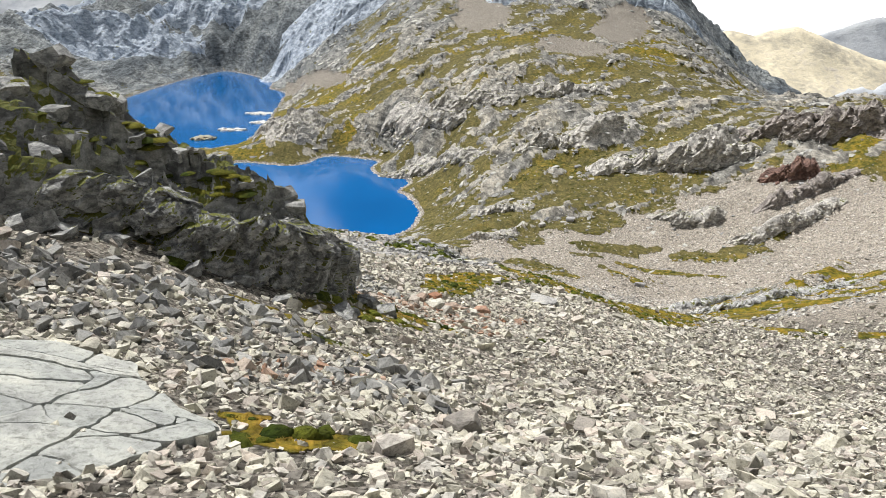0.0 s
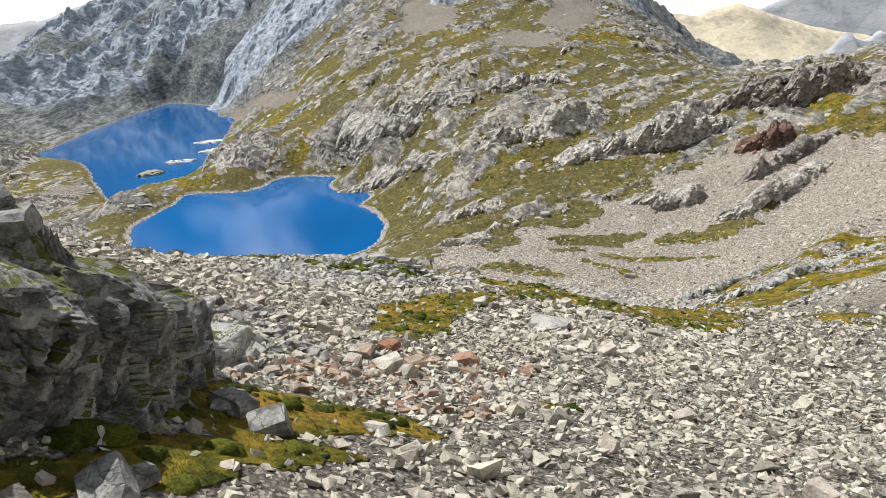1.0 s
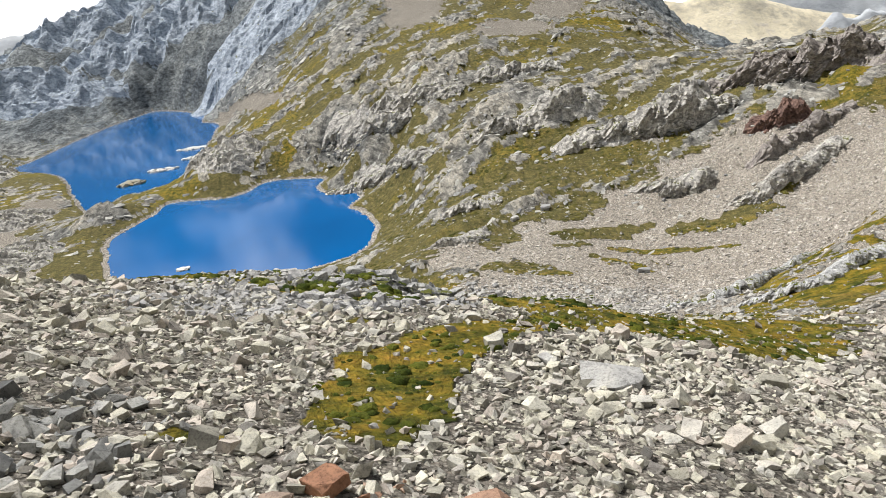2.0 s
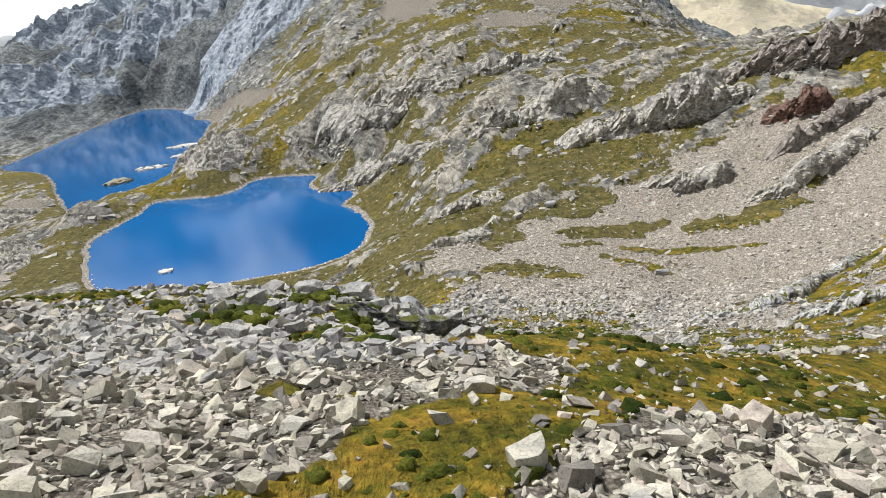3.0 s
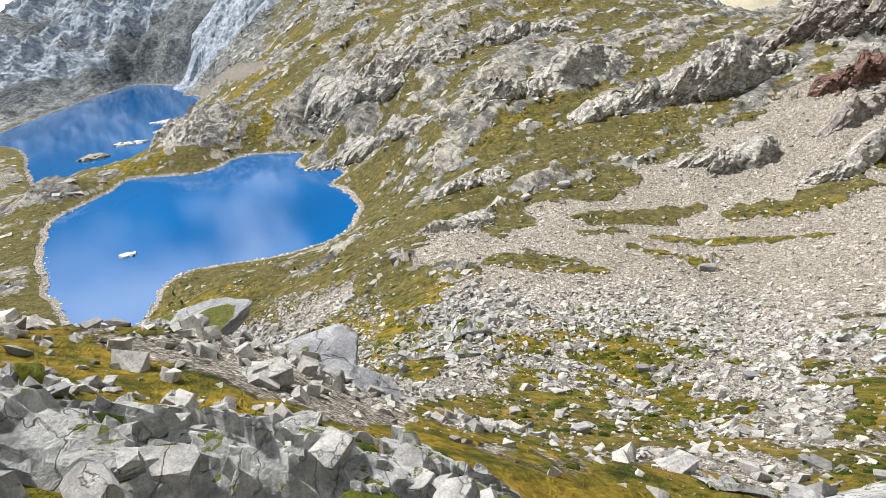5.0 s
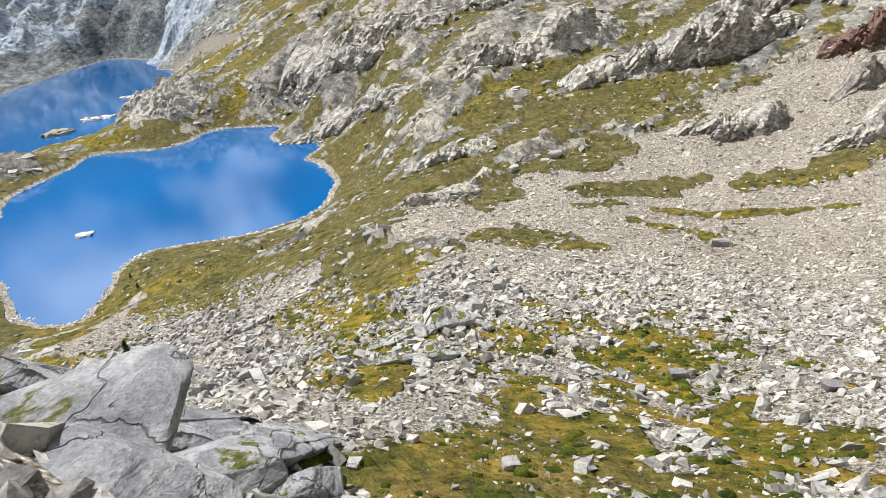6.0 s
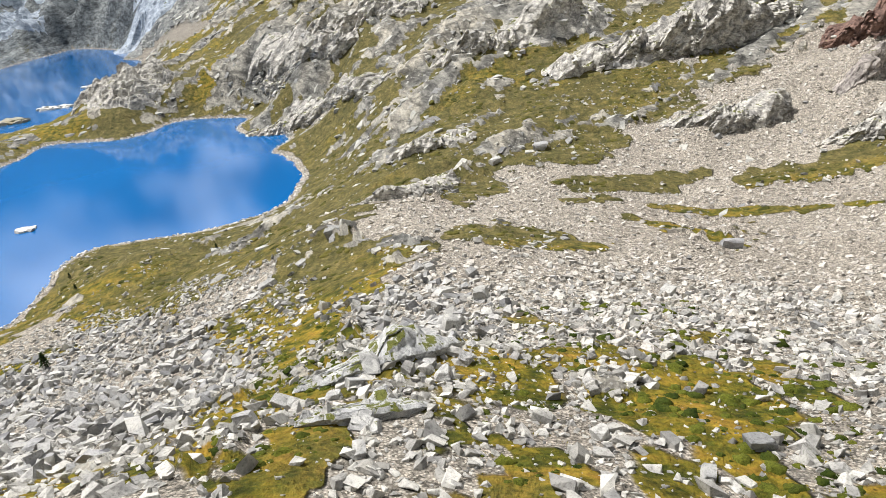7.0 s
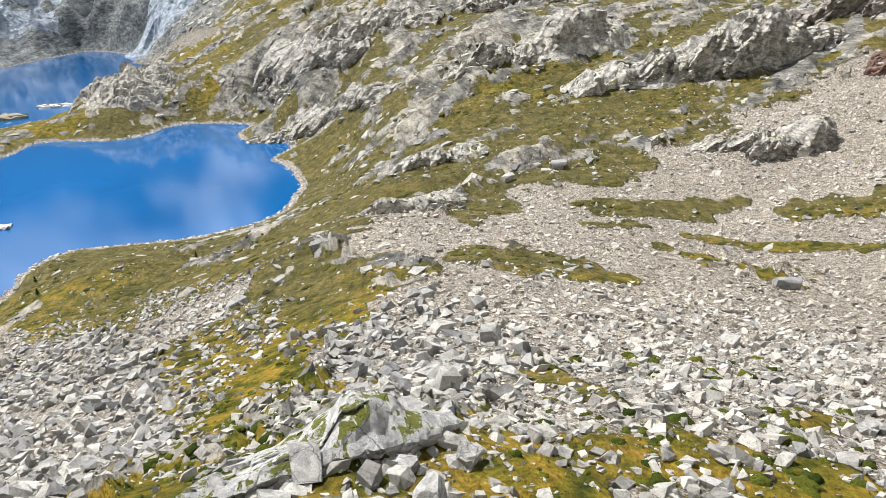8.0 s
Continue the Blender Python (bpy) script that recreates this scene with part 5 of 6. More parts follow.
for k, (name, line, back, bed, step, mat, label) in enumerate(HILL_STEPS):
    bluff(name, 1400 + 20 * k, line, 0.8 * back, bed, 1.2 * step, mat, label, -0.35 * bed, 1.25, 0.8, 8, hill_block, 0.4 * bed, joint=0.95, ragged=1.1)


# ---------------------------------------------------------------- single boulders
def boulder(seed, x, y, length, width, height, yaw, label, mat, tip=(0, 0), sunk=0.22, group="boulders on the scree"):
    ob = new("boulder", boulder_mesh(seed, (length, width, height), [mat], 9, 0.03, 0.75, True))
    set_on(ob, x, y, height, yaw, tip, sunk)
    return tagged(ob, label, "boulder", group)


boulder(901, 2.6, 42.9, 1.5, 0.8, 0.6, 8, "rust-stained flat boulder on the scree", red_rock)
boulder(902, -0.7, 43.9, 0.9, 0.7, 0.6, 40, "rusty red angular boulder on the scree", red_rock)
boulder(903, -1.6, 42.6, 1.1, 0.7, 0.6, 70, "rusty red angular boulder on the scree", red_rock)
boulder(904, 0.4, 41.4, 1.0, 0.8, 0.5, 10, "rusty red angular boulder on the scree", red_rock)
boulder(905, -0.6, 40.6, 1.2, 0.9, 0.7, 30, "pale boulder among rusty stones", stone_rock)
boulder(906, 8.6, 53.2, 2.4, 1.5, 0.7, -20, "large flat mauve-grey slab on the scree", pale_block, (12, 0))
boulder(907, 15.4, 54.0, 1.29, 0.68, 0.61, -20, "long grey block on the scree", stone_rock)
boulder(908, 10.3, 47.2, 1.09, 0.68, 0.61, 20, "grey block with a shaded flank", stone_rock)
boulder(909, 9.3, 47.9, 1.02, 0.61, 0.48, 60, "grey block leaning on its neighbour", stone_rock)
boulder(910, 4.9, 57.6, 0.95, 0.68, 0.61, 15, "mauve-grey pointed boulder in the turf", stone_rock)
boulder(911, 4.4, 62.0, 0.88, 0.61, 0.54, -10, "dark grey boulder in the turf", stone_rock)
boulder(912, 6.8, 55.6, 1.16, 0.54, 0.34, -60, "long pale mauve slab on the scree", pale_block)
boulder(913, 11.2, 59.8, 1.02, 0.75, 0.68, 40, "dark-sided block on the scree", stone_rock)
boulder(914, 2.6, 67.2, 0.68, 0.48, 0.41, 10, "pale pointed block at the crest", stone_rock)
boulder(915, 4.8, 66.3, 0.88, 0.41, 0.34, -8, "flat-topped pale block at the crest", stone_rock)
boulder(916, -5.3, 67.2, 0.61, 0.48, 0.41, 30, "pale square block at the crest", stone_rock)
boulder(917, 12.4, 98.6, 0.91, 0.56, 0.56, 20, "white boulder in the turf", pale_block)
boulder(918, 16.7, 119.0, 0.84, 0.63, 0.63, 30, "white rounded boulder in the turf", pale_block)
boulder(919, 22.5, 117.4, 1.12, 0.84, 0.70, 0, "white boulder in golden turf", pale_block)
boulder(920, 19.4, 115.6, 0.77, 0.56, 0.49, 60, "white boulder in the turf", pale_block)
boulder(921, 55.4, 175.0, 3.02, 1.73, 1.44, -20, "pale dark-sided boulder on the scree fan", pale_block, (0, 8))
boulder(922, 35.4, 152.0, 2.2, 1.5, 1.2, 40, "dark grey boulder on the scree fan", hill_block)
boulder(923, 17.2, 150.5, 1.6, 1.4, 1.7, 0, "upright grey boulder on the scree fan", hill_block)
boulder(924, 47.4, 240.5, 3.6, 2.6, 1.8, 0, "pale boulder on the valley turf", pale_block)
boulder(925, 36.0, 236.0, 3.0, 2.2, 1.6, 30, "pale boulder on the valley turf", pale_block)
boulder(926, 13.2, 89.2, 1.32, 0.77, 0.55, 25, "white boulder bedded in the turf", pale_block)
boulder(927, 16.6, 87.6, 1.04, 0.72, 0.61, -30, "white split boulder bedded in the turf", pale_block)
boulder(928, 21.5, 88.5, 1.54, 0.77, 0.50, 15, "white slab bedded in the turf", pale_block)
boulder(929, 27.0, 92.0, 1.43, 0.88, 0.55, 35, "white slab bedded in the turf", pale_block)
boulder(930, 10.0, 103.5, 0.70, 0.56, 0.49, 0, "white boulder in the turf", pale_block)
boulder(931, 25.6, 84.0, 1.43, 0.77, 0.55, 50, "white slab bedded in the turf", pale_block)
boulder(933, -2.4, 78.3, 1.4, 1.0, 0.9, 20, "big pale rounded boulder on the ledge", ledge_block)
boulder(934, -0.3, 79.4, 1.5, 1.0, 0.9, -15, "big pale rounded boulder on the ledge", ledge_block)
boulder(935, 1.3, 76.5, 1.0, 0.7, 0.6, 60, "pale block at the edge of the ledge", ledge_block)
boulder(936, 2.3, 77.2, 0.9, 0.7, 0.6, 10, "pale block half sunk in turf", ledge_block)
boulder(937, 1.2, 89.2, 1.42, 0.90, 0.68, 25, "pale tilted slab below the ledge", ledge_block, (10, 0))
boulder(938, -2.2, 93.7, 1.20, 0.75, 0.60, -20, "pale tilted slab below the ledge", ledge_block, (8, 0))
boulder(939, 5.0, 82.0, 1.12, 0.68, 0.52, -30, "pale slab along the brink", ledge_block)
boulder(940, -4.8, 76.4, 1.1, 0.8, 0.8, 45, "pale block on the ledge", ledge_block)
boulder(932, 0.4, 13.8, 0.9, 0.7, 0.6, 20, "pointed reddish-grey boulder on the scree", stone_rock)



def slab_outcrop(name, label, pieces, mat):
    """Big worn slabs that lie against one another: x, y, length, width, height, turn, tips and share sunk."""
    thing = empty_thing(name, pieces[0][1], pieces[0][2], label, "rock outcrop")
    place = thing.location.copy()
    for seed, x, y, length, width, height, yaw, tx, ty, sunk in pieces:
        ob = part("slab", worn_slab_mesh(seed, (length, width, height), [mat]), thing)
        ob.matrix_basis = Matrix.Translation(-place) @ pose(x, y, ground_at(x, y) + height * (0.5 - sunk), tx, ty, yaw)


slab_outcrop("slab_outcrop", "pale grey worn slabs at the foot of the crag", (
    (1211, -9.2, 41.2, 5.0, 3.2, 1.8, 62, 8, 8, 0.5), (1212, -6.6, 37.2, 4.4, 2.8, 1.8, 60, 6, 14, 0.4), (1215, -8.0, 39.2, 3.4, 2.4, 1.6, 100, 0, 10, 0.4)), pale_face)
slab_outcrop("slab_outcrop", "smooth blue-grey worn slabs in front of the undercut ledge", (
    (1201, 0.6, 95.6, 5.6, 4.0, 1.7, 20, 10, 2, 0.66), (1209, 2.9, 93.4, 4.2, 2.8, 1.4, -10, 8, 4, 0.6), (1210, -2.8, 94.6, 5.2, 3.8, 1.8, 35, 6, 0, 0.74), (1206, 0.6, 99.4, 6.0, 3.4, 2.2, 8, 10, 4, 0.42), (1204, -9.6, 102.8, 6.6, 5.0, 3.2, 30, 10, 0, 0.45), (1208, 3.4, 101.4, 3.0, 2.2, 1.5, 30, 6, 10, 0.4)), slab_face)

rng = np.random.default_rng(31)
shapes = [boulder_mesh(950 + k, (1, rng.uniform(0.6, 0.85), rng.uniform(0.5, 0.75)), [stone_rock], 9, 0.03, 0.75) for k in range(6)]
bx, by = scatter(rng, 500, (-22, 44, 8, 80), near_scree)
for k in range(min(90, len(bx))):
    size = rng.uniform(0.45, 0.95)
    ob = new("boulder", shapes[k % 6])
    set_on(ob, bx[k], by[k], size * 0.6, rng.uniform(0, 360), (rng.normal() * 14, rng.normal() * 14), 0.2)
    ob.scale = (size, size, size)
    tagged(ob, "pale angular boulder lying on the scree", "boulder", "boulders on the scree")
shapes = [boulder_mesh(960 + k, (1, rng.uniform(0.6, 0.85), rng.uniform(0.5, 0.75)), [pale_block], 9, 0.03, 0.75) for k in range(6)]
bx, by = scatter(rng, 400, (-45, 50, 86, 200), slope_rubble)
for k in range(min(80, len(bx))):
    size = rng.uniform(0.5, 1.15)
    ob = new("boulder", shapes[k % 6])
    set_on(ob, bx[k], by[k], size * 0.6, rng.uniform(0, 360), (rng.normal() * 14, rng.normal() * 14), 0.2)
    ob.scale = (size, size, size)
    tagged(ob, "pale grey boulder lying in the rubble", "boulder", "boulders in the rubble")

rng = np.random.default_rng(37)
shapes = [boulder_mesh(970 + k, (1, rng.uniform(0.6, 0.85), rng.uniform(0.5, 0.75)), [ledge_block], 8, 0.03, 0.8) for k in range(8)]
for k in range(110):
    x, y = rng.uniform(-14, 3.4), rng.uniform(68.5, 86)
    size = 0.3 + 0.45 * rng.uniform() ** 2
    ob = new("boulder", shapes[k % 8])
    set_on(ob, x, y, size * 0.6, rng.uniform(0, 360), (rng.normal() * 16, rng.normal() * 16), 0.15)
    ob.scale = (size, size, size)
    tagged(ob, "pale angular block between turf cushions on the crest", "boulder", "blocks on the crest")
for k, (x, y, size) in enumerate(((-4.4, 79.1, 1.2), (-2.7, 74.1, 1.0), (-3.8, 75.3, 0.9), (-5.0, 83.7, 1.1), (1.0, 77.7, 1.2), (2.0, 80.0, 1.0), (-2.3, 71.8, 0.9), (-3.6, 71.4, 1.0), (-0.5, 70.2, 0.9), (1.6, 69.1, 1.0), (1.9, 69.9, 0.9), (4.4, 68.9, 0.8), (5.1, 69.6, 0.7), (-4.6, 71.5, 1.1), (-6.5, 77.4, 1.2), (-1.6, 79.4, 1.0), (4.7, 72.4, 1.0), (2.5, 71.6, 1.0), (-7.6, 82.0, 1.0))):
    ob = new("boulder", shapes[(3 * k + 1) % 8])
    set_on(ob, x, y, size * 0.6, rng.uniform(0, 360), (rng.normal() * 12, rng.normal() * 12), 0.25)
    ob.scale = (size, size, size)
    tagged(ob, "large pale angular block on the crest", "boulder", "blocks on the crest")


# ---------------------------------------------------------------- cracked slab pavement
def split_ring(ring, at, way):
    """Cuts a convex ring of points by a line through a point; gives both halves."""
    side = (ring - at) @ np.array([-way[1], way[0]])
    halves = ([], [])
    for k in range(len(ring)):
        p, q, a, b = ring[k], ring[(k + 1) % len(ring)], side[k], side[(k + 1) % len(ring)]
        halves[0 if a > 0 else 1].append(p)
        if a * b < 0:
            cut = p + (q - p) * a / (a - b)
            halves[0].append(cut)
            halves[1].append(cut)
    return [np.array(h) for h in halves if len(h) > 2]


def ring_area(ring):
    x, y = ring.T
    return 0.5 * abs(np.dot(x, np.roll(y, -1)) - np.dot(y, np.roll(x, -1)))


def cracked_slab(cx, cy, length, width, yaw):
    """A smooth slab broken along two sets of cracks."""
    thing = empty_thing("cracked_slab", cx, cy, "pale smooth rock slab split by mossy cracks", "rock slab")
    rng = np.random.default_rng(8)
    base = ground_at(cx, cy)
    turn = np.linspace(0, 2 * math.pi, 14, endpoint=False)
    outline = np.stack([np.cos(turn) * length / 2, np.sin(turn) * width / 2], 1) * rng.uniform(0.74, 1.08, (14, 1))
    todo, pieces = [(outline, 0)], []
    while todo:
        ring, depth = todo.pop()
        if ring_area(ring) < rng.uniform(0.3, 2.8) or depth > 8:
            pieces.append(ring)
            continue
        span = ring.max(0) - ring.min(0)
        a = (0 if span[1] > span[0] * rng.uniform(0.7, 1.4) else 90) + rng.normal() * 20
        at = ring.mean(0) + rng.normal(size=2) * 0.2 * span
        todo += [(h, depth + 1) for h in split_ring(ring, at, (math.cos(radians(a)), math.sin(radians(a))))]
    normal = Vector(normals_of(np.array([cx]), np.array([cy]), 2.0)[0])
    for ring in pieces:
        mid = ring.mean(0)
        edge = []
        for p, q in zip(ring, np.roll(ring, -1, 0)):
            count = max(2, int(np.linalg.norm(q - p) / 0.16))
            for k in range(count):
                w = p + (q - p) * (k + 0.5) / count
                w = w + 0.16 * np.array([fbm(w[:1] * 1.7, w[1:] * 1.7, 3, 61)[0], fbm(w[:1] * 1.7 + 7, w[1:] * 1.7, 3, 62)[0]])
                edge.append(w + (mid - w) / max(0.2, np.linalg.norm(mid - w)) * rng.uniform(0.001, 0.028))
        lift, lean = rng.uniform(-0.02, 0.02), rng.normal(size=2) * 0.012
        bm = bmesh.new()
        loops = []
        for inset, h in ((1.0, -0.7), (1.0, 0.15), (0.97, 0.19), (0.6, 0.20)):
            loops.append([bm.verts.new((*(mid + (p - mid) * inset), h + lift + float((p - mid) @ lean) * inset + (0.03 * float(fbm(p[:1] * 1.2, p[1:] * 1.2, 3, 64)[0]) if h > 0 else 0))) for p in edge])
        for low, high in zip(loops, loops[1:]):
            for k in range(len(edge)):
                bm.faces.new((low[k], low[(k + 1) % len(edge)], high[(k + 1) % len(edge)], high[k]))
        bm.faces.new(loops[-1])
        me = bpy.data.meshes.new("slab_piece")
        bm.to_mesh(me)
        bm.free()
        me.materials.append(slab_rock)
        part("slab_piece", me, thing)
    thing.matrix_basis = Matrix.Translation((cx, cy, base)) @ Vector((0, 0, 1)).rotation_difference(normal).to_matrix().to_4x4() @ pose(0, 0, 0, 0, 0, yaw)


cracked_slab(-8.2, 9.4, 8.0, 7.6, -10)


# ---------------------------------------------------------------- islets
def islet(seed, x, y, length, width, height, label, count, mat):
    thing = new("rock_islet")
    thing.location = (x, y, 0)
    tagged(thing, label, "islet", "islets in the lakes")
    rng = np.random.default_rng(seed)
    for k in range(count):
        a, d = rng.uniform(0, 2 * math.pi), math.sqrt(rng.uniform()) * 0.8
        size = height * rng.uniform(0.8, 1.6)
        ob = part("block", boulder_mesh(seed + k, (size * rng.uniform(2.0, 3.4), size * rng.uniform(1.6, 2.6), size), [mat], 14, 0.05, 0.3), thing)
        ob.matrix_basis = pose(math.cos(a) * d * length / 2, math.sin(a) * d * width / 2, size * rng.uniform(-0.1, 0.2), rng.normal() * 6, rng.normal() * 6, rng.uniform(-30, 30))


islet(1000, -90, 292, 4.2, 2.6, 0.9, "small pale rock islet standing in blue water", 10, white_rock)
islet(1010, -172, 477, 15, 8, 2.4, "low turfy islet with a pale stony edge", 14, islet_turf)
islet(1030, -172, 477, 18, 10, 0.9, "pale stony edge of a low islet", 26, pale_block)
islet(1040, -157, 578, 26, 14, 1.3, "low white rock islet in the far lake", 34, white_rock)
islet(1060, -145, 538, 24, 12, 1.2, "low white rock islet near the shore", 34, white_rock)
islet(1080, -160, 509, 24, 12, 1.2, "low white rock islet near the shore", 34, white_rock)


# ---------------------------------------------------------------- shrubs, grass and little pines
def leaf_clump(seed, leaves, flat, leaf):
    """A clump of small leaves in a dome 1 across: points and triangles."""
    rng = np.random.default_rng(seed)
    way = rng.normal(size=(leaves, 3))
    way /= np.linalg.norm(way, axis=1, keepdims=True)
    way[:, 2] = np.abs(way[:, 2])
    reach = 0.5 * (0.75 + 0.25 * rng.uniform(size=leaves)) * (1 + 0.25 * fbm(way[:, 0] * 2 + seed, way[:, 1] * 2, 3, seed))
    mid = way * reach[:, None] * (1, 1, flat)
    out = way + rng.normal(size=(leaves, 3)) * 0.6 + (0, 0, 0.5)
    out /= np.linalg.norm(out, axis=1, keepdims=True)
    side = np.cross(out, rng.normal(size=(leaves, 3)))
    side /= np.linalg.norm(side, axis=1, keepdims=True)
    p = np.stack([mid - side * leaf * 0.5, mid + side * leaf * 0.5, mid + out * leaf * 1.3], 1).reshape(-1, 3)
    return p, np.arange(leaves * 3).reshape(-1, 3)


def planted(name, rng, shapes, x, y, sizes, mats, sunk=0.0):
    z = on_ground(x, y)
    normals = normals_of(x, y, 0.6)
    R = turns(rng, normals, 0.08)
    kinds = rng.integers(0, len(shapes), len(x))
    points, faces, base = [], [], 0
    for k, (p, f) in enumerate(shapes):
        own = np.where(kinds == k)[0]
        if not len(own):
            continue
        q = np.einsum("nij,nkj->nki", R[own], p[None] * sizes[own][:, None, None]) + np.stack([x[own], y[own], z[own] - sunk * sizes[own]], 1)[:, None]
        points.append(q.reshape(-1, 3))
        faces.append((f[None] + (np.arange(len(own)) * len(p))[:, None, None] + base).reshape(-1, 3))
        base += len(own) * len(p)
    return mesh_of(name, np.concatenate(points), np.concatenate(faces), mats, True)


def turfy(x, y):
    """Where turf cushions and shrubs stand on the near slopes."""
    t = np.maximum(covered(x, y, TURF_NEAR), covered(x, y, TURF_SLOPE))
    return t * np.clip(0.35 + 1.1 * fbm(x / 3.0, y / 3.0, 3, 201), 0, 1)


def cushion(seed, flat=0.34, leaves=14, rings=4, sides=10):
    """A low lumpy cushion of shrub 1 across with leaves standing out of it."""
    e, a = np.meshgrid(np.linspace(0, math.pi / 2, rings), np.linspace(0, 2 * math.pi, sides, endpoint=False), indexing="ij")
    cx, cy = np.cos(a) * np.cos(e), np.sin(a) * np.cos(e)
    r = 0.47 * (1 + 0.55 * fbm(cx * 1.6 + seed, cy * 1.6, 3, seed) + 0.25 * fbm(cx * 5, cy * 5 + seed, 2, seed + 1))
    p = np.stack([cx * r, cy * r, np.sin(e) * r * flat * 2.1 - 0.04], 2).reshape(-1, 3)
    f = []
    for k in range(rings - 1):
        for i in range(sides):
            a, b = k * sides + i, k * sides + (i + 1) % sides
            f += [(a, b, b + sides), (a, b + sides, a + sides)]
    lp, lf = leaf_clump(seed, leaves, flat * 2, 0.03)
    return np.concatenate([p, lp]), np.concatenate([np.array(f), lf + len(p)])


SHRUBS = [cushion(60 + k, 0.2 + 0.03 * k) for k in range(5)]
rng = np.random.default_rng(41)
sx, sy = scatter(rng, 30000, (-22, 40, 8, 165), turfy)
keep = rng.permutation(len(sx))[:2200]
sx, sy = sx[keep], sy[keep]
tagged(new("shrub_mats", planted("shrub_mats", rng, SHRUBS, sx, sy, 0.2 + 0.75 * rng.uniform(size=len(sx)) ** 2.4, [shrub_leaf], 0.03)), "low dark green juniper mats among the rocks", "shrubs", kind="stuff")


qx, qy = rng.uniform(15, 36, 150), rng.uniform(120, 148, 150)
tagged(new("shrub_mats", planted("shrub_mats", rng, SHRUBS, qx, qy, 0.4 + 1.0 * rng.uniform(size=150) ** 2, [shrub_leaf], 0.02)), "dark green cushions dotted over the pale scree", "shrubs", kind="stuff")


def valley_turf(x, y):
    return np.clip((1 - on_ground(x, y, "loose")) * (0.75 - on_ground(x, y, "bare")) * 1.2, 0, 1) * (on_ground(x, y) > 1.5) * np.clip(0.3 + 1.5 * fbm(x / 9, y / 9, 3, 207), 0, 1)


sx, sy = scatter(rng, 9000, (-90, 110, 165, 330), valley_turf)
keep = rng.permutation(len(sx))[:1100]
sx, sy = sx[keep], sy[keep]
tagged(new("shrub_mats", planted("shrub_mats", rng, [cushion(66, 0.2, 10, 4, 9), cushion(67, 0.2, 10, 4, 9), cushion(68, 0.2, 10, 4, 9)], sx, sy, rng.uniform(0.6, 2.2, len(sx)), [valley_shrub], 0.05)), "olive tussocks and low shrubs on the valley turf", "shrubs", kind="stuff")
for x, y, size in ((-2.2, 77.2, 2.2), (0.6, 77.0, 1.8), (-1.0, 78.2, 1.6), (2.0, 80.4, 1.6), (4.6, 80.6, 1.8), (3.4, 83.2, 2.0), (5.4, 84.6, 1.6), (-4.4, 79.6, 1.4), (1.9, 75.4, 1.4), (6.6, 80.6, 1.0), (-10.6, 24.4, 1.5), (-12.8, 26.6, 1.6), (-7.2, 27.2, 1.3), (-9.4, 29.2, 1.6), (-16, 28.4, 1.6), (-5.4, 27.4, 1.2), (1.6, 104.2, 1.5), (3.6, 103.2, 1.4), (-0.6, 104.8, 1.6)):
    me = planted("juniper_shrub", rng, SHRUBS, x + rng.normal(size=5) * size * 0.22, y + rng.normal(size=5) * size * 0.22, size * rng.uniform(0.4, 0.8, 5), [shrub_leaf], -0.02)
    tagged(new("juniper_shrub", me), "dense low green juniper shrub on the rocks", "shrub", "junipers on the ledges")


crest = np.array([spot[:4] for spot in TURF_NEAR[12:29]])
own = np.repeat(np.arange(len(crest)), 9)
mx = crest[own, 0] + rng.normal(size=len(own)) * 0.42 * crest[own, 2]
my = crest[own, 1] + rng.normal(size=len(own)) * 0.5 * crest[own, 3]
tagged(new("turf_cushions", planted("turf_cushions", rng, SHRUBS, mx, my, rng.uniform(0.5, 1.4, len(own)), [shrub_leaf], 0.02)), "rounded dark green turf cushions between pale blocks", "turf", kind="stuff")


def tuft(seed, blades):
    rng = np.random.default_rng(seed)
    a = rng.uniform(0, 2 * math.pi, blades)
    foot = np.stack([np.cos(a), np.sin(a), np.zeros(blades)], 1) * rng.uniform(0.05, 0.5, (blades, 1))
    side = np.stack([-np.sin(a), np.cos(a), np.zeros(blades)], 1) * 0.07
    tip = foot * 1.7 + np.stack([np.zeros(blades), np.zeros(blades), rng.uniform(0.12, 0.32, blades)], 1)
    return np.stack([foot - side, foot + side, tip], 1).reshape(-1, 3), np.arange(blades * 3).reshape(-1, 3)


TUFTS = [tuft(80 + k, 10) for k in range(4)]
gx, gy = scatter(rng, 60000, (-18, 45, 8, 140), lambda x, y: np.maximum(covered(x, y, TURF_NEAR), covered(x, y, TURF_SLOPE)) * 0.9)
keep = rng.permutation(len(gx))[:7000]
tagged(new("grass_tufts", planted("grass_tufts", rng, TUFTS, gx[keep], gy[keep], rng.uniform(0.12, 0.3, len(keep)), [grass_blade])), "golden green tufts of alpine grass", "grass", kind="stuff")


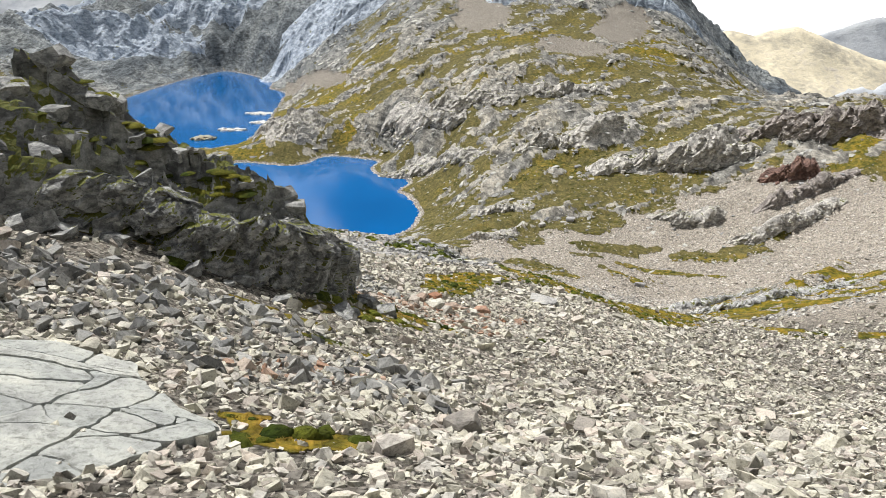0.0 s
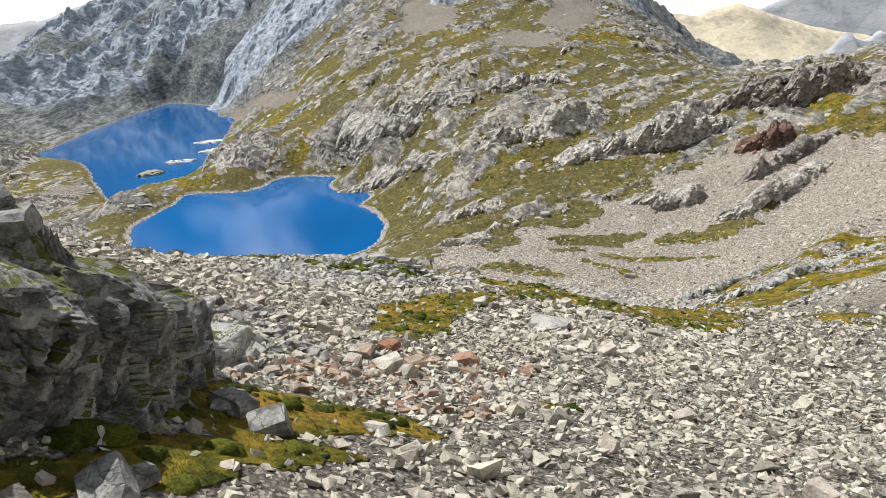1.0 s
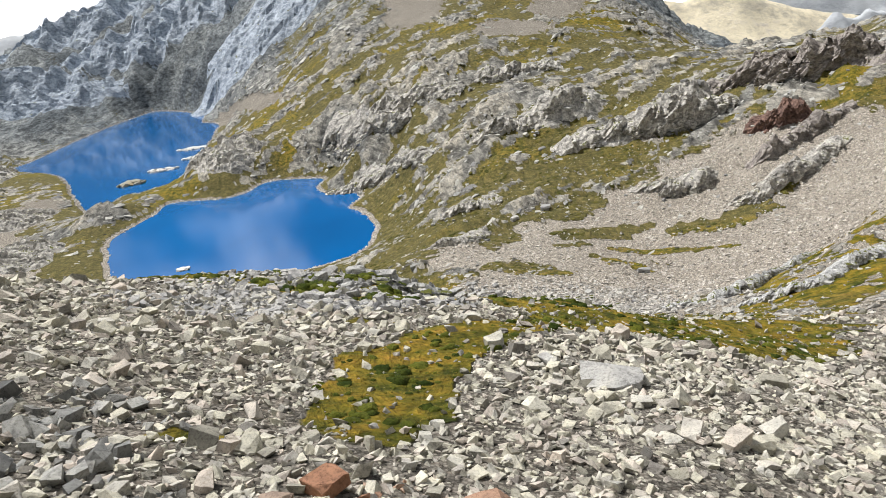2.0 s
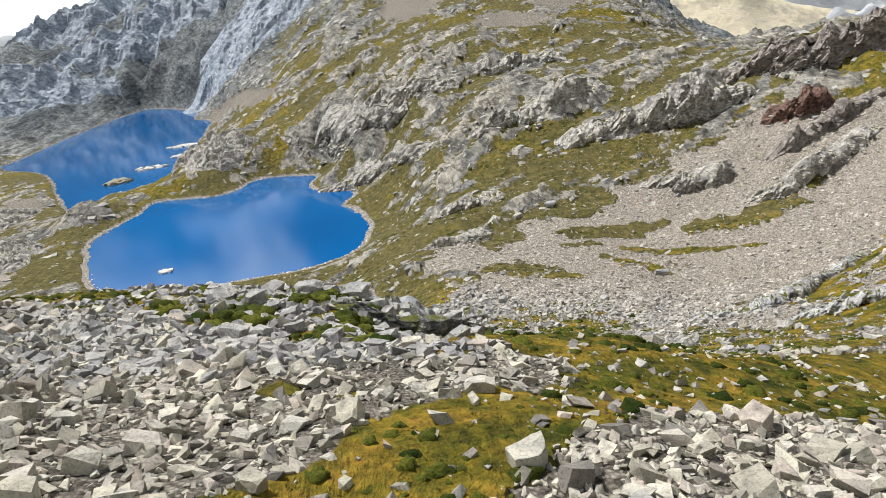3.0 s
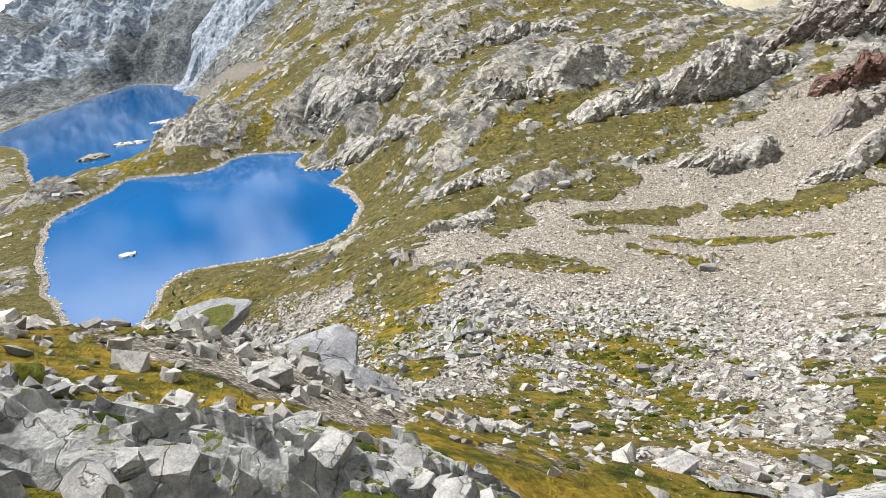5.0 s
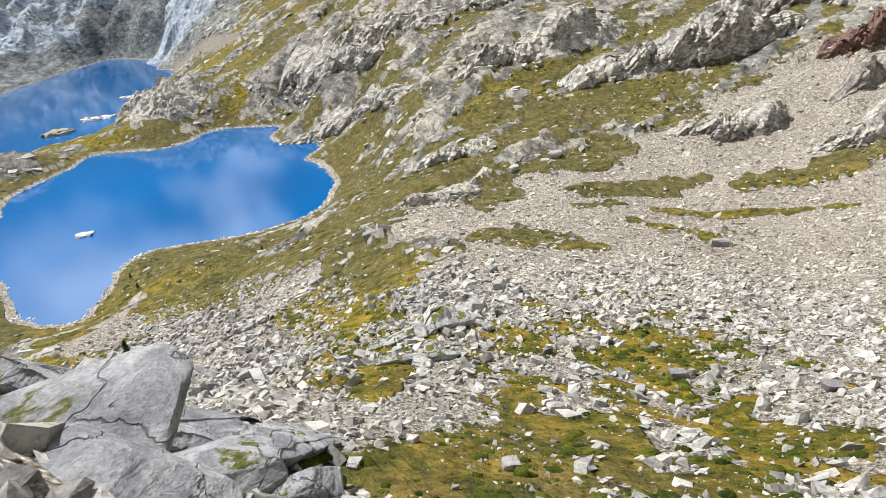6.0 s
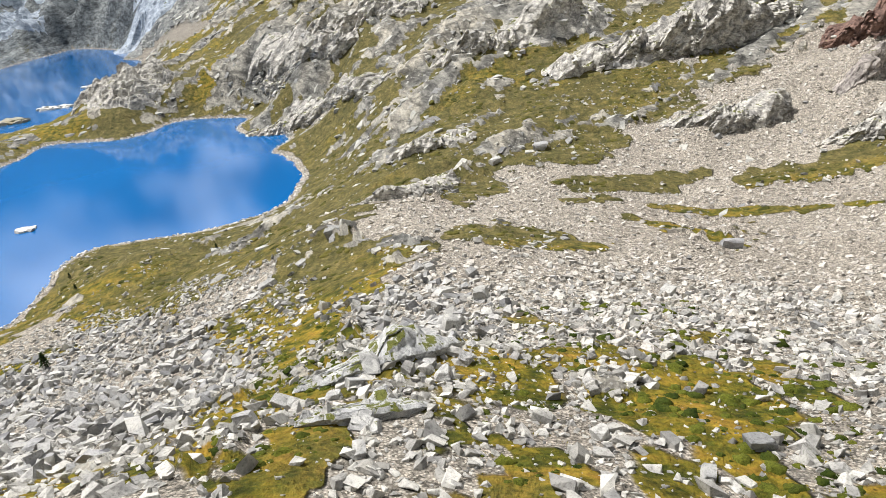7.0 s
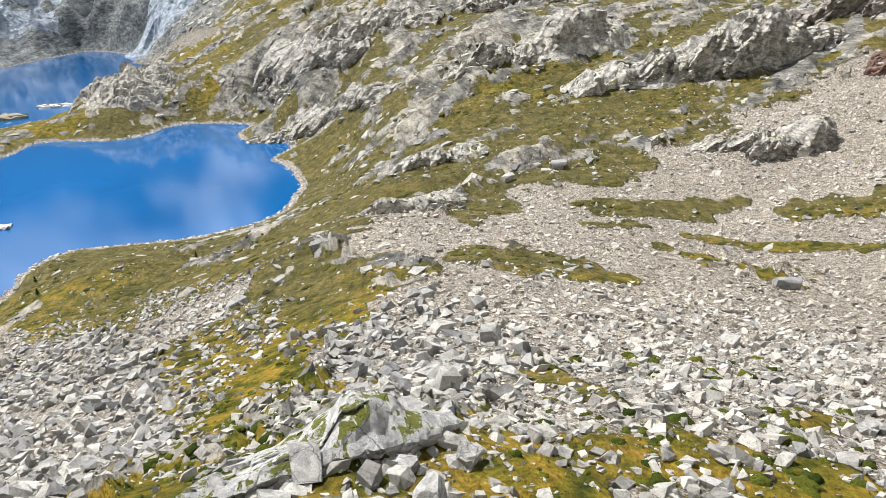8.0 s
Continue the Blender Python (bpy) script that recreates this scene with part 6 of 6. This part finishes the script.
def pine(seed, x, y, height):
    thing = empty_thing("dwarf_pine", x, y, "small dark green mountain pine on the slope", "tree", "dwarf pines by the lake")
    rng = np.random.default_rng(seed)
    n = 8
    ring = [(math.cos(a), math.sin(a)) for a in np.linspace(0, 2 * math.pi, n, endpoint=False)]
    points = [(c * r * height, s * r * height, h * height) for h, r in ((-0.05, 0.05), (0.35, 0.035), (0.95, 0.008)) for c, s in ring]
    faces = [(k * n + i, k * n + (i + 1) % n, (k + 1) * n + (i + 1) % n, (k + 1) * n + i) for k in range(2) for i in range(n)]
    part("trunk", mesh_of("trunk", points, faces, [bark], True), thing)
    needles = 700
    h = rng.uniform(0.12, 1.0, needles)
    layer = 0.75 + 0.25 * np.sin(h * 34)
    a, d = rng.uniform(0, 2 * math.pi, needles), (1 - h) ** 0.8 * 0.34 * layer * np.sqrt(rng.uniform(0.2, 1, needles))
    mid = np.stack([np.cos(a) * d, np.sin(a) * d, h - 0.15 * d], 1)
    out = np.stack([np.cos(a), np.sin(a), rng.normal(size=needles) * 0.4 + 0.2], 1)
    side = np.stack([-np.sin(a), np.cos(a), rng.normal(size=needles) * 0.3], 1)
    p = np.stack([mid - side * 0.03, mid + side * 0.03, mid + out * 0.1], 1).reshape(-1, 3) * height
    part("crown", mesh_of("crown", p, np.arange(needles * 3).reshape(-1, 3), [pine_needle]), thing, "dark needle crown")


for k, (x, y, h) in enumerate(((-41.0, 187.9, 2.6), (-26, 238, 1.4), (-56, 236, 1.4), (-62, 248, 1.3))):
    pine(90 + k, x, y, h)


# ---------------------------------------------------------------- far mountains
def mountain(name, seed, crest, depth, foot, mat, label, rough=0.12):
    """A far massif: a crest line of (x, y, z) with flanks that fall to both sides."""
    crest = np.array(crest, float)
    along = np.r_[0, np.cumsum(np.linalg.norm(np.diff(crest[:, :2], axis=0), axis=1))]
    nu, nv = 120, 54
    u, v = np.meshgrid(np.linspace(0, along[-1], nu), np.linspace(-1, 1, nv), indexing="ij")
    line = [np.interp(u, along, crest[:, k]) for k in range(3)]
    way = crest[-1, :2] - crest[0, :2]
    way /= np.linalg.norm(way)
    x, y = line[0] - way[1] * v * depth, line[1] + way[0] * v * depth
    fall = np.abs(v) ** 0.85
    tall = line[2] - foot
    z = foot + tall * (1 - fall) + rough * tall * fbm(x / (0.3 * depth), y / (0.3 * depth), 6, seed, 0.55) * (0.35 + fall)
    i = np.arange(nu * nv).reshape(nu, nv)
    faces = np.stack([i[:-1, :-1].ravel(), i[1:, :-1].ravel(), i[1:, 1:].ravel(), i[:-1, 1:].ravel()], 1)
    me = mesh_of(name, np.stack([x.ravel(), y.ravel(), z.ravel()], 1), faces, [mat], True)
    tagged(new(name, me), label, "mountain", kind="structure")


mountain("far_mountain", 301, [(700, 2900, -420), (1000, 2900, -130), (1168, 2900, -52), (1270, 2890, -75), (1354, 2900, -58), (1440, 2900, -50), (1619, 2900, -118), (1772, 2900, -180), (2100, 2900, -260), (2600, 2900, -420)], 900, -620, dry_mountain, "sunlit tawny mountain across the valley")
mountain("far_mountain", 302, [(700, 4000, 300), (1150, 4000, 120), (1326, 4000, -5), (1562, 4000, -120), (1900, 4000, -230), (2400, 4000, -60), (3000, 4000, -30)], 600, -700, grey_mountain, "hazy blue-grey mountain range far away")
mountain("far_mountain", 303, [(640, 1500, -330), (817, 1500, -128), (942, 1500, -110), (990, 1500, -78), (1050, 1500, -72), (1300, 1480, -40), (1700, 1450, -60)], 330, -420, grey_mountain, "dark rugged ridge beyond the pass", 0.35)
mountain("far_mountain", 304, [(-2600, 3500, 120), (-2100, 3600, 170), (-1830, 3600, 196), (-1675, 3600, 180), (-1496, 3600, 236), (-1267, 3600, 290), (-900, 3600, 330), (-300, 3600, 200)], 900, -600, grey_mountain, "pale blue mountain range far beyond the lakes")


# ---------------------------------------------------------------- single stones of the scree
rng = np.random.default_rng(71)
stone_meshes = [mesh_of("stone", p, f, [stone_rock]) for p, f in STONES]
slope = bpy.data.objects["scree_slope"]
qx, qy = scatter(rng, 900, (-6, 11, 11, 60), near_scree)
qz = on_ground(qx, qy)
lean = turns(rng, normals_of(qx, qy, 0.6), 0.45)
for k in range(min(300, len(qx))):
    ob = part("stone", stone_meshes[k % len(stone_meshes)], slope)
    size = rng.uniform(0.22, 0.55)
    ob.matrix_basis = Matrix.Translation((qx[k], qy[k], qz[k] + 0.12 * size)) @ Matrix(lean[k].tolist()).to_4x4() @ Matrix.Scale(size, 4)
